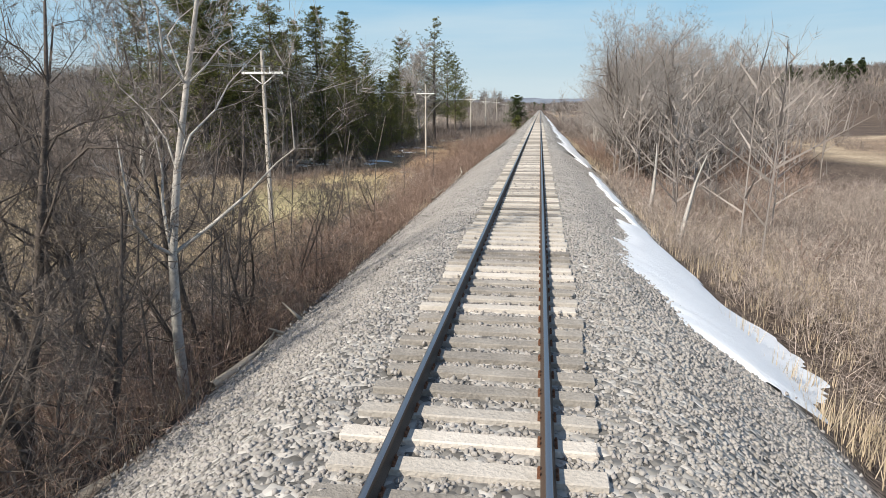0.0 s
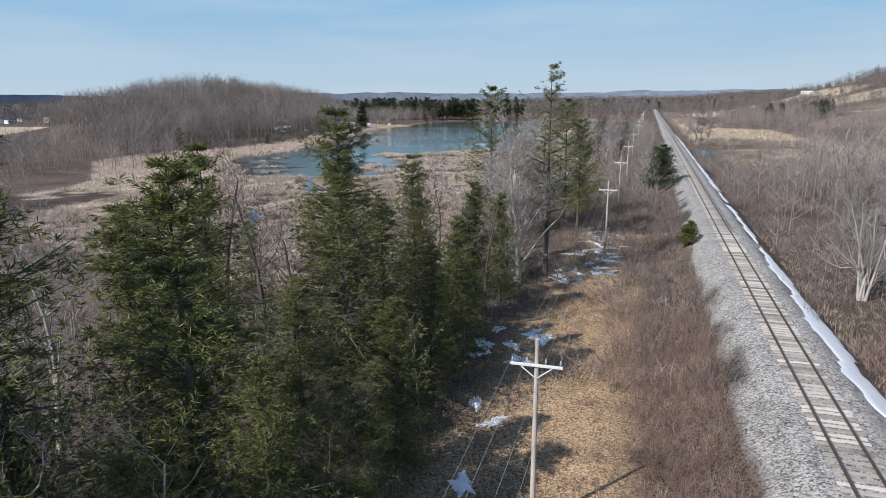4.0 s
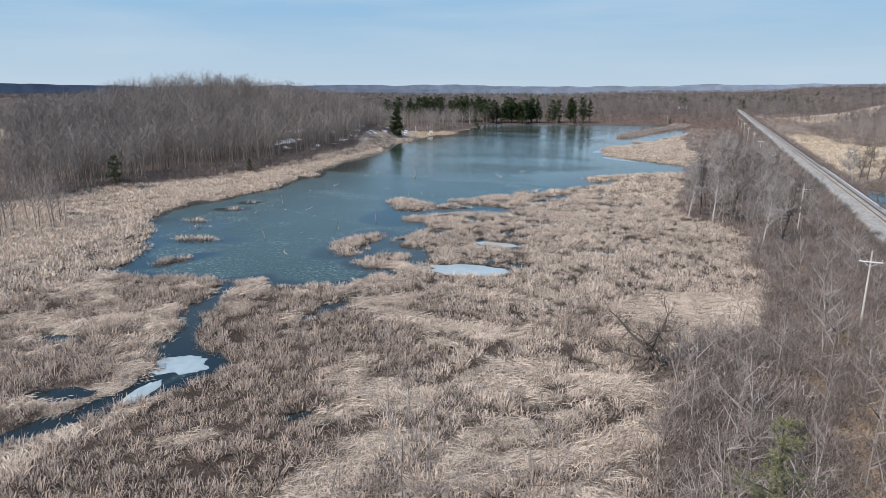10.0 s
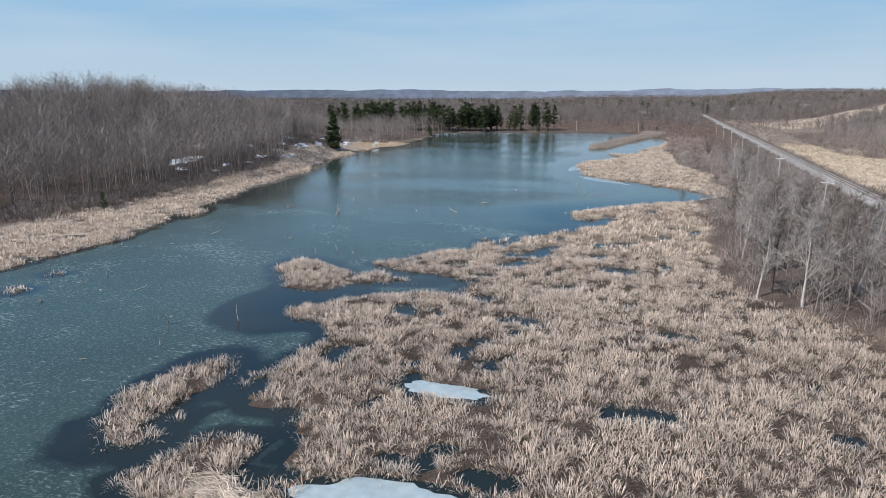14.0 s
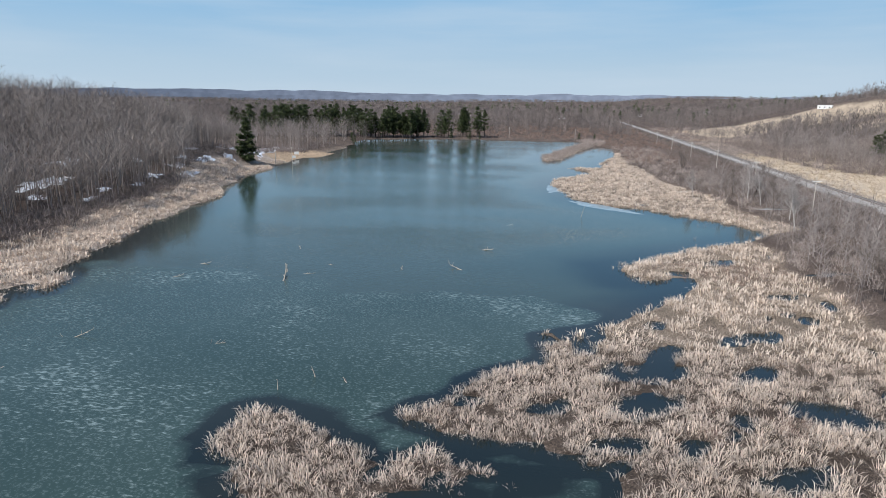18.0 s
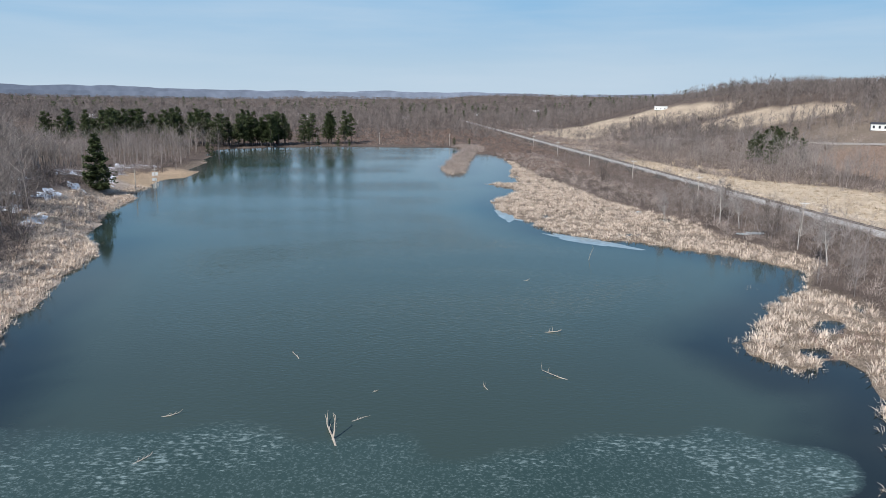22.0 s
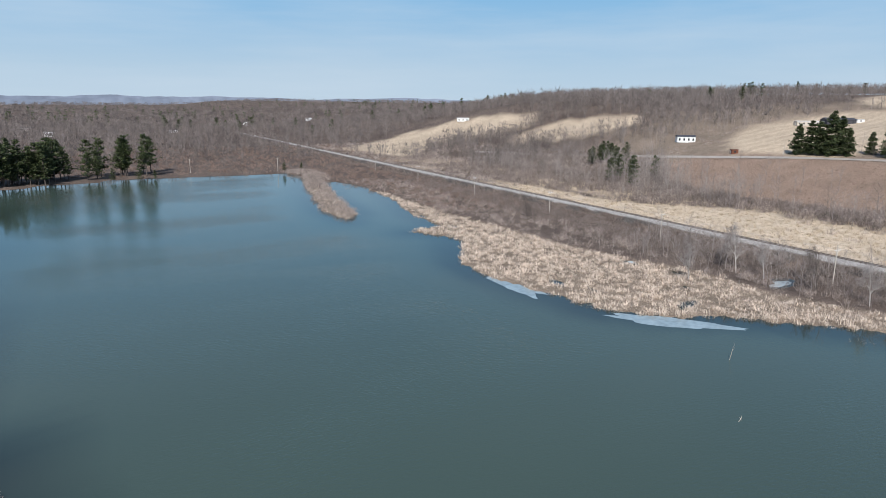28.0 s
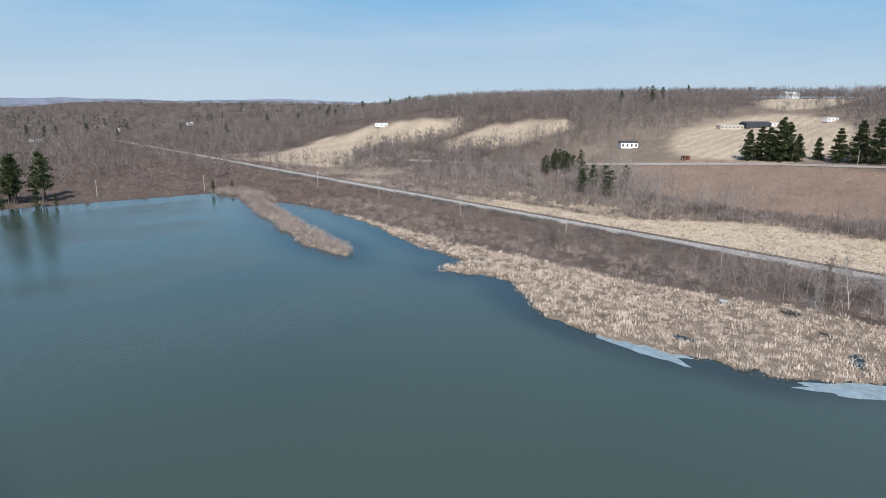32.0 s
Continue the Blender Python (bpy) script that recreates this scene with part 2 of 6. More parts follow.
def water_material():
    """Peaty water in the reeds, murkier in the open lake, with thin mottled ice where the sheet attribute says."""
    m = bpy.data.materials.new("lake_water")
    m.use_nodes = True
    n, l = m.node_tree.nodes, m.node_tree.links
    b = n["Principled BSDF"]
    b.inputs["IOR"].default_value = 1.333
    geo = n.new("ShaderNodeNewGeometry")

    def noise_at(scale, detail, rough, stretch=None, turn=0.0):
        t = n.new("ShaderNodeTexNoise")
        t.inputs["Scale"].default_value, t.inputs["Detail"].default_value, t.inputs["Roughness"].default_value = scale, detail, rough
        src = geo.outputs["Position"]
        if stretch:
            mp = n.new("ShaderNodeMapping")
            mp.inputs["Rotation"].default_value, mp.inputs["Scale"].default_value = (0, 0, turn), stretch
            l.new(src, mp.inputs["Vector"])
            src = mp.outputs["Vector"]
        l.new(src, t.inputs["Vector"])
        return t.outputs["Fac"]

    def span(src, a, c, lo=0.0, hi=1.0):
        r = n.new("ShaderNodeMapRange")
        r.inputs["From Min"].default_value, r.inputs["From Max"].default_value = a, c
        r.inputs["To Min"].default_value, r.inputs["To Max"].default_value = lo, hi
        l.new(src, r.inputs["Value"])
        return r.outputs["Result"]

    def calc(op, a, c):
        q = n.new("ShaderNodeMath")
        q.operation = op
        for k, v in enumerate((a, c)):
            if isinstance(v, float):
                q.inputs[k].default_value = v
            else:
                l.new(v, q.inputs[k])
        return q.outputs["Value"]

    def blend(fac, a, c):
        x = n.new("ShaderNodeMix")
        x.data_type = "RGBA"
        l.new(fac, x.inputs["Factor"])
        for key, v in (("A", a), ("B", c)):
            if isinstance(v, tuple):
                x.inputs[key].default_value = (*v, 1)
            else:
                l.new(v, x.inputs[key])
        return x.outputs["Result"]

    at = n.new("ShaderNodeAttribute")
    at.attribute_name = "sheet"
    sp = n.new("ShaderNodeSeparateColor")
    l.new(at.outputs["Color"], sp.inputs["Color"])
    # the sheet's broken edge
    edge = span(calc("ADD", sp.outputs["Red"], calc("MULTIPLY", noise_at(0.16, 4.0, 0.6), 0.55)), 0.74, 1.02)
    murk = sp.outputs["Green"]
    water = blend(murk, (0.013, 0.021, 0.022), (0.052, 0.080, 0.067))
    under = blend(noise_at(0.05, 3.0, 0.5), (0.022, 0.046, 0.040), (0.05, 0.082, 0.076))
    base = blend(edge, water, under)
    # pale flecks frozen into the sheet, thicker in some patches
    fleck = calc("ADD", noise_at(1.25, 5.0, 0.62, (1.0, 2.2, 1.0), 0.45), calc("MULTIPLY", noise_at(0.07, 3.0, 0.5), 0.45))
    fleck = calc("MULTIPLY", span(fleck, 0.80, 0.98), edge)
    fine = calc("MULTIPLY", span(noise_at(3.4, 4.0, 0.6), 0.52, 0.74), calc("MULTIPLY", edge, 0.28))
    pale = calc("MAXIMUM", calc("MULTIPLY", fleck, 0.7), fine)
    l.new(blend(pale, base, (0.34, 0.43, 0.42)), b.inputs["Base Color"])
    l.new(span(edge, 0.0, 1.0, 0.05, 0.22), b.inputs["Roughness"])
    # wind ripples on the open water, calmer in some lanes
    lanes = span(noise_at(0.018, 3.0, 0.5, (0.6, 1.6, 1.0), 0.2), 0.40, 0.62, 0.35, 1.0)
    amt = calc("MULTIPLY", calc("MULTIPLY", span(edge, 0.0, 1.0, 0.75, 0.04), lanes), span(sp.outputs["Blue"], 0.0, 1.0, 0.06, 1.0))
    bp = n.new("ShaderNodeBump")
    bp.inputs["Distance"].default_value = 0.12
    l.new(amt, bp.inputs["Strength"])
    l.new(noise_at(1.1, 4.0, 0.5, (0.9, 2.3, 1.0), 0.5), bp.inputs["Height"])
    l.new(bp.outputs["Normal"], b.inputs["Normal"])
    return m


M_WATER = water_material()
M_THINICE = material("thin_ice", (0.27, 0.34, 0.365), 0.2, vary=0.3, scale=2.0, fine=1.2, bump=0.1, spec=0.5)
M_ICE = material("pale_ice", (0.38, 0.46, 0.49), 0.3, vary=0.22, scale=3.0, fine=1.2, bump=0.1, spec=0.5)

# ---------------------------------------------------------------- mesh tools
def mesh_of(name, verts, faces, mats, smooth=False, midx=None):
    """A mesh from arrays; faces all have the same number of corners, or are a list of such arrays."""
    me = bpy.data.meshes.new(name)
    groups = faces if isinstance(faces, list) else [faces]
    groups = [np.asarray(g, np.int32) for g in groups if len(g)]
    verts = np.asarray(verts, np.float32)
    loops = np.concatenate([g.ravel() for g in groups])
    sizes = np.concatenate([np.full(len(g), g.shape[1], np.int32) for g in groups])
    me.vertices.add(len(verts))
    me.vertices.foreach_set("co", verts.ravel())
    me.loops.add(len(loops))
    me.loops.foreach_set("vertex_index", loops)
    me.polygons.add(len(sizes))
    me.polygons.foreach_set("loop_start", np.concatenate([[0], np.cumsum(sizes)[:-1]]).astype(np.int32))
    if smooth:
        me.polygons.foreach_set("use_smooth", np.ones(len(sizes), bool))
    if midx is not None:
        me.polygons.foreach_set("material_index", np.asarray(midx, np.int32))
    for m in mats if isinstance(mats, (list, tuple)) else [mats]:
        me.materials.append(m)
    me.update(calc_edges=True)
    return me


def bm_mesh(name, bm, mat):
    me = bpy.data.meshes.new(name)
    bm.to_mesh(me)
    bm.free()
    me.materials.append(mat)
    return me


def part(name, data, parent, label="", mat=None):
    if isinstance(data, bmesh.types.BMesh):
        data = bm_mesh(name, data, mat)
    ob = new(name, data)
    ob.parent = parent
    if label:
        tagged(ob, label)
    return ob


def box(bm, x0, x1, y0, y1, z0, z1, bevel=0.0):
    v = bmesh.ops.create_cube(bm, size=1.0)["verts"]
    for w in v:
        w.co = Vector((x0 + (w.co.x + 0.5) * (x1 - x0), y0 + (w.co.y + 0.5) * (y1 - y0), z0 + (w.co.z + 0.5) * (z1 - z0)))
    if bevel:
        bmesh.ops.bevel(bm, geom=list({e for w in v for e in w.link_edges}), offset=bevel, segments=1, affect="EDGES")
    return v


def hashed(ix, iy, seed):
    h = (ix.astype(np.int64) * 374761393 + iy.astype(np.int64) * 668265263 + seed * 974634777) & 0xFFFFFFFF
    h = ((h ^ (h >> 13)) * 1274126177) & 0xFFFFFFFF
    return ((h ^ (h >> 16)) & 0xFFFF) / 65535.0


def vnoise(x, y, scale, seed=0, octaves=3):
    """Smooth noise from 0 to 1."""
    x, y = np.asarray(x, float) / scale, np.asarray(y, float) / scale
    out, amp, tot = 0.0, 1.0, 0.0
    for o in range(octaves):
        fx, fy = np.floor(x), np.floor(y)
        u, v = x - fx, y - fy
        u, v = u * u * (3 - 2 * u), v * v * (3 - 2 * v)
        a, b = hashed(fx, fy, seed + o), hashed(fx + 1, fy, seed + o)
        c, d = hashed(fx, fy + 1, seed + o), hashed(fx + 1, fy + 1, seed + o)
        out = out + amp * ((a * (1 - u) + b * u) * (1 - v) + (c * (1 - u) + d * u) * v)
        tot, amp, x, y = tot + amp, amp * 0.5, x * 2.03, y * 2.03
    return out / tot


def step(a, b, x):
    t = np.clip((x - a) / (b - a), 0, 1)
    return t * t * (3 - 2 * t)

# ---------------------------------------------------------------- plan of the land
WATER = -4.6
EAST_SHORE = [(-72, 784), (-67, 766), (-81, 706), (-91, 660), (-97, 628), (-95, 605), (-86, 616), (-80, 655), (-70, 700), (-63, 735), (-53, 716), (-51, 695), (-57, 645), (-67, 602), (-67, 580), (-84, 576),
              (-73, 552), (-88, 530), (-90, 511), (-84, 476), (-78, 467), (-60, 456), (-41, 438), (-38, 428), (-46, 418), (-62, 404), (-78, 388), (-73, 378), (-63, 382),
              (-66, 372), (-75, 360), (-84, 352), (-89.5, 347), (-87, 340), (-94, 335), (-102, 322), (-97, 319), (-91, 319.5), (-86.5, 317.5), (-83, 315), (-82, 308),
              (-87.5, 308.5), (-91, 305), (-95, 303.5), (-99, 298.5), (-105, 293), (-97, 290), (-93, 287), (-93, 280), (-94.5, 272), (-90, 267.5), (-85.5, 268),
              (-83.5, 263), (-88.5, 261.5), (-93, 257), (-94, 252.5), (-92, 251), (-83.5, 251.5), (-86, 247), (-88, 240), (-96, 237.5), (-101, 240), (-105, 234.5), (-112, 235.5)]
WEST_SHORE = [(-124, 233), (-131, 230), (-129, 238), (-148, 260), (-157, 268), (-164, 279), (-163, 303), (-163, 325), (-169, 345), (-174, 354), (-177, 379), (-186, 405), (-190, 449),
              (-204, 472), (-214, 538), (-216, 576), (-212, 600), (-220, 660), (-238, 742), (-200, 768), (-160, 782)]
LAKE = np.array(EAST_SHORE + WEST_SHORE, float)
EAST_POND = np.array([(8, 402), (22, 384), (26, 372), (13, 352), (15, 330), (13, 312), (8, 303), (7, 340), (7, 370)], float)
CREEK = np.array([(-70, 150), (-80, 165), (-87, 178), (-92, 187), (-87, 199), (-86, 208), (-94, 213), (-99, 221), (-103, 234)], float)
# islands of reed: centre, half-widths, turn
ISLANDS = [(-109, 312.5, 11, 6.2, -0.72), (-97, 312.5, 6.8, 2.9, 0.25), (-99.6, 266.5, 4.8, 10.5, 0.12), (-132, 256.5, 6, 2.2, 0.4), (-148, 271, 5, 1.8, 0.3), (-123.5, 242, 2, 4.5, -0.5),
           (-170, 355, 2.5, 6, 0.4), (-150, 288, 2.5, 1.4, 0.6), (-152, 297, 2, 1.5, 0.6), (-140, 266, 3, 1.2, 0.6)]
# small ponds inside the reeds
PONDS = [(-72, 256.5, 6.5, 3.6, 0.25), (-73.5, 277, 5.5, 1.6, 0.0), (-67.3, 318, 3.2, 1.5, 0.5), (-61.5, 332, 3.0, 1.0, 0.3), (-76, 338, 3.2, 1.0, 0.2), (-81, 321, 2.4, 0.9, 0.4), (-52, 374, 3.0, 0.9, 0.4), (-37, 392, 4, 1.0, 0.4), (-52.6, 278, 2.4, 1.3, 0.1), (-62, 352, 4, 1.2, 0.5), (-60, 330, 3, 1, 0.2),
         (-70, 300, 3, 1.1, 0.4), (-95, 196, 2, 0.8, 0.3), (-56, 395, 3.5, 1.2, 0.5), (-50, 300, 2, 0.9, 0.2), (-65, 340, 2.5, 1, 0.8),
         (-24, 470, 6, 2, 0.2), (-42, 505, 3, 1.2, 0.3), (-62, 468, 2.5, 1.0, 0.4), (-17, 81.5, 3, 1.6, 0.2), (-78, 330, 4, 1.4, 0.5), (-74, 345, 3, 1.2, 0.9)]


def inside(poly, x, y):
    odd = np.zeros(np.shape(x), bool)
    for (x0, y0), (x1, y1) in zip(poly, np.roll(poly, -1, 0)):
        if y0 != y1:
            odd ^= ((y0 > y) != (y1 > y)) & (x < (x1 - x0) * (y - y0) / (y1 - y0) + x0)
    return odd


def line_gap(pts, x, y, closed=False):
    best = np.full(np.shape(x), 1e9)
    ends = np.roll(pts, -1, 0) if closed else pts[1:]
    for (x0, y0), (x1, y1) in zip(pts, ends):
        dx, dy = x1 - x0, y1 - y0
        t = np.clip(((x - x0) * dx + (y - y0) * dy) / (dx * dx + dy * dy), 0, 1)
        best = np.minimum(best, (x - x0 - t * dx) ** 2 + (y - y0 - t * dy) ** 2)
    return np.sqrt(best)


def oval(x, y, cx, cy, rx, ry, turn):
    c, s = math.cos(turn), math.sin(turn)
    u, v = (x - cx) * c + (y - cy) * s, -(x - cx) * s + (y - cy) * c
    q = np.sqrt((u / rx) ** 2 + (v / ry) ** 2)
    return (q - 1) * min(rx, ry)


def shore(x, y):
    """Metres from the water's edge: positive on land, negative on water."""
    x, y = np.asarray(x, float), np.asarray(y, float)
    wx = x + 3.6 * (vnoise(x, y, 9, 3) - 0.5) + 2.2 * (vnoise(x, y, 2.6, 5, 2) - 0.5)
    wy = y + 3.6 * (vnoise(x, y, 9, 4) - 0.5) + 2.2 * (vnoise(x, y, 2.6, 6, 2) - 0.5)
    d = line_gap(LAKE, wx, wy, True)
    d = np.where(inside(LAKE, wx, wy), -d, d)
    for isle in ISLANDS:
        d = np.maximum(d, -oval(wx, wy, *isle))
    e = line_gap(EAST_POND, wx, wy, True)
    d = np.minimum(d, np.where(inside(EAST_POND, wx, wy), -e, e))
    for pond in PONDS:
        d = np.minimum(d, oval(wx, wy, *pond))
    d = np.minimum(d, line_gap(CREEK, wx, wy) - (0.35 + 0.55 * step(180, 196, y) + 1.3 * step(196, 203, y) * step(213, 208, y)))
    # scattered pools in the wet belts of the marsh
    wet = step(0.70, 0.78, vnoise(x, y, 4.6, 21, 3) - 0.06 + 0.09 * step(250, 265, y) * step(400, 370, y) * step(-52, -72, x) + 0.05 * step(200, 170, y) * step(-70, -85, x))
    wet = wet * (1 - step(6, -6, oval(x, y, -40, 238, 26, 30, 0.0)))
    d = np.where(marsh(x, y) > 0.5, np.minimum(d, 1.6 - 3.0 * wet), d)
    return d


def marsh(x, y):
    """Where reeds grow: from 0 to 1."""
    edge_e = -25 - 17 * step(300, 330, y) * step(440, 415, y) - 10 * step(430, 470, y) - 12 * step(480, 540, y) - 4 * step(540, 600, y) - 10 * step(247, 232, y)
    edge_e = edge_e + 5 * (vnoise(x, y, 14, 31) - 0.5)
    edge_w = -150 - 55 * step(190, 265, y) + 12 * step(300, 330, y) - 4 * step(400, 460, y) - 26 * step(460, 530, y)
    m = step(edge_e, edge_e - 2, x) * step(edge_w - 3, edge_w, x)
    return m * step(118, 128, y + 0.5 * (x + 60)) * step(705, 690, y)


def hill(x, y, cx, cy, sx, sy, h, turn=0.0):
    c, s = math.cos(turn), math.sin(turn)
    u, v = ((x - cx) * c + (y - cy) * s) / sx, (-(x - cx) * s + (y - cy) * c) / sy
    return h * np.exp(-(u * u + v * v))


def height(x, y):
    x, y = np.asarray(x, float), np.asarray(y, float)
    z = -3.75 + 0.5 * (vnoise(x, y, 11, 1) - 0.5)
    mm = marsh(x, y)
    z = z * (1 - mm) + (-4.36 + 0.22 * (vnoise(x, y, 4, 2) - 0.5)) * mm
    # wooded hill west of the lake, gentle rise behind it
    z = z + hill(x, y, -312, 452, 66, 98, 23, 0.28) + hill(x, y, -262, 520, 40, 60, 8, 0.2) + hill(x, y, -300, 340, 45, 40, 4)
    # slope east of the line
    ramp = np.interp(x, [60, 100, 150, 190, 250, 350, 450, 600, 900, 1500], [0, 1.5, 8, 14.5, 21, 37, 50, 60, 66, 68])
    z = z + ramp * step(250, 420, y + 0.25 * x) * (1 - 0.55 * step(1000, 1500, y - 0.4 * x))
    z = z + hill(x, y, 240, 1010, 130, 120, 11) + hill(x, y, 272, 905, 95, 175, 14) - hill(x, y, 375, 690, 95, 85, 8)
    # north of the dam and the far ridges
    z = z + 3.0 * step(800, 1100, y)
    far = np.hypot(x + 60, y - 300)
    ridge = vnoise(x + 900, y, 900, 11, 3)
    z = z + step(1300, 3300, far) * (4 + 34 * ridge * step(1700, 3600, far)) * (0.45 + 0.55 * step(-1500, 300, x))
    # lake bed
    d = np.where((np.abs(x + 110) < 190) & (y > 60) & (y < 800), shore(np.clip(x, -330, 120), np.clip(y, 0, 900)), 30)
    low = step(1.2, -1.2, d)
    z = np.where(d < 8, np.minimum(z, z * step(0, 8, d) + (1 - step(0, 8, d)) * np.minimum(z, -4.15)), z)
    z = z * (1 - low) + (-5.9) * low
    # railway bank
    a = np.abs(x)
    bank = np.interp(a, [0, 1.9, 2.5, 5.0, 6.6, 9.0], [-0.24, -0.26, -0.42, -1.95, -3.1, -3.9]) + 0.04 * (vnoise(x, y, 1.3, 7) - 0.5) * step(1.9, 3, a)
    bank = np.where(a < 9, np.maximum(bank, np.minimum(z, -3.3)), z)
    return z + (bank - z) * step(1500, 1300, y)


LONG_FIELD = np.array([(20, 955), (75, 1000), (125, 1022), (175, 1005), (203, 970), (226, 914), (187, 887), (150, 905), (116, 927), (80, 890), (47, 860)], float)
UPPER_FIELD = np.array([(153, 873), (218, 866), (258, 843), (276, 817), (240, 795), (205, 792), (166, 815)], float)


def patch(poly, x, y, soft):
    """1 inside a closed outline, fading over its edge."""
    near = (x > poly[:, 0].min() - 20) & (x < poly[:, 0].max() + 20) & (y > poly[:, 1].min() - 20) & (y < poly[:, 1].max() + 20)
    d = np.where(inside(poly, x, y), 1.0, -1.0) * line_gap(poly, x, y, True)
    return np.where(near, step(-soft, soft, d), 0)


def pale_strip(x, y):
    """Open pale grass between the railway and the thicket."""
    far_side = 36 + 34 * step(600, 545, y)
    return step(9, 12, x) * step(far_side + 4, far_side - 4, x + 8 * (vnoise(x, y, 15, 221) - 0.5)) * step(395, 425, y) * step(720, 640, y)


def field_masks(x, y):
    """Open fields: tan stubble on the east slope, the near corn stubble, the far west field."""
    east = patch(LONG_FIELD, x, y, 4) + patch(UPPER_FIELD, x, y, 3) + step(10, 2, oval(x, y, 310, 660, 120, 56, 0.35))
    east = east + step(10, 0, oval(x, y, 560, 730, 90, 40, 0.3))
    west = step(20, 5, oval(x, y, -500, 430, 165, 75, 0.3))
    red = step(10, 2, oval(x, y, 150, 575, 48, 85, -0.05))
    corn = step(2, -2, oval(x, y, -32, 38, 21, 27, 0.25))
    green = step(2.5, -2, oval(x, y, -16.5, 56, 6.5, 14, 0.15))
    east = east + step(6, -2, oval(x, y, 85, 125, 38, 62, -0.35))
    return np.clip(east, 0, 1), west, red, corn, green


def lodged(x, y):
    """Where the reeds lie flattened."""
    return np.clip(step(0.62 - 0.07 * step(215, 195, y), 0.70 - 0.07 * step(215, 195, y), vnoise(x, y, 5, 121)) * 0.85 * step(255, 235, y) + step(2, -2, oval(x, y, -33, 250, 14, 7.5, 0.5)) + step(3, -5, oval(x, y, -46, 208, 13, 20, 0.1)) * 0.9 * step(0.52, 0.60, vnoise(x, y, 3.2, 207)) + step(1, -1, oval(x, y, -84, 254, 3.5, 2.5, 0)), 0, 1)


def cover(x, y):
    """Base colour of the ground by what lies or grows on it."""
    def c(*v):
        return np.array(v, float)
    n1, n2 = vnoise(x, y, 6, 41)[..., None], vnoise(x, y, 23, 43)[..., None]
    col = c(0.125, 0.096, 0.08) * (0.6 + 0.8 * n1) + 0 * n2
    def lay(mask, colour):
        nonlocal col
        mask = np.clip(mask, 0, 1)[..., None]
        col = col * (1 - mask) + colour * mask
    lay(marsh(x, y), (c(0.075, 0.058, 0.047) + c(0.15, 0.12, 0.09) * step(335, 360, y)[..., None]) * (0.6 + 0.8 * n1))
    lay(marsh(x, y) * lodged(x, y), c(0.42, 0.35, 0.28) * (0.7 + 0.6 * n1))
    strip = step(-24, -20, x) * step(-9, -12, x) * step(55, 66, y) * step(330, 200, y)
    lay(strip, c(0.36, 0.25, 0.155) * (0.7 + 0.6 * n1))
    grassy = step(14, 20, x) * step(95, 60, x) * step(280, 360, y) * step(900, 760, y) * step(0.42, 0.55, vnoise(x + 0.0 * y, y, 30, 47))
    lay(grassy, c(0.50, 0.40, 0.28))
    lay(pale_strip(x, y), c(0.54, 0.44, 0.33) * (0.8 + 0.4 * n1))
    lay(step(4, -4, oval(x, y, -224, 580, 20, 40, 0.1)), c(0.42, 0.31, 0.21) * (0.7 + 0.6 * n1))
    lay(step(30, -20, oval(x, y, 300, 680, 190, 120, 0.3)), c(0.21, 0.165, 0.128) * (0.7 + 0.6 * n1))
    belt = (x < -150) & (x > -260) & (y > 180) & (y < 560)
    lay(np.where(belt, step(16, 13, shore(np.where(belt, x, -200), np.where(belt, y, 300))), 0), c(0.40, 0.325, 0.265) * (0.7 + 0.6 * n1))
    east, west, red, corn, green = field_masks(x, y)
    rows = 0.9 + 0.2 * (np.sin((x * 0.83 - y * 0.56) * 1.1) * 0.5 + 0.5)[..., None]
    lay(east, c(0.45, 0.36, 0.265) * (0.85 + 0.3 * n2) * rows)
    lay(west, c(0.53, 0.42, 0.30) * (0.85 + 0.3 * n2))
    lay(step(4, -4, oval(x, y, 85, 125, 30, 54, -0.35)), c(0.27, 0.20, 0.15) * (0.8 + 0.4 * n1) * rows)
    lay(red, c(0.26, 0.185, 0.14) * (0.8 + 0.4 * n1))
    lay(corn, c(0.20, 0.16, 0.112) * (0.7 + 0.6 * n1))
    lay(green * (0.55 + 0.45 * n1[..., 0]), c(0.41, 0.355, 0.20) * (0.5 + 1.0 * n1))
    a = np.abs(x)
    edge = 5.3 - 1.1 * step(55, 100, y) - 0.9 * step(260, 360, y) + 1.2 * (vnoise(x, y, 3.0, 51) - 0.5)
    lay(step(edge + 0.5, edge, a) * step(1350, 1250, y), c(0.33, 0.315, 0.30) * (0.85 + 0.3 * n1))
    cinder = step(2.7, 3.6, a) * step(6.4, 5.4, a) * step(0.50, 0.62, vnoise(x + 0.3 * y, y * 0.8, 4.3, 53, 4) + 0.45 * (vnoise(x, y, 1.1, 54, 2) - 0.5) - 0.04 * (x > 0))
    lay(cinder, c(0.085, 0.078, 0.072) + 0 * n1)
    return np.concatenate([col, np.ones(col.shape[:-1] + (1,))], -1)

# ---------------------------------------------------------------- ground, one sheet to the horizon
def axis_steps(stops):
    out = [stops[0][0]]
    for (a, _), (b, s) in zip(stops, stops[1:]):
        n = max(1, round((b - a) / s))
        out += list(np.linspace(a, b, n + 1)[1:])
    return np.array(out)


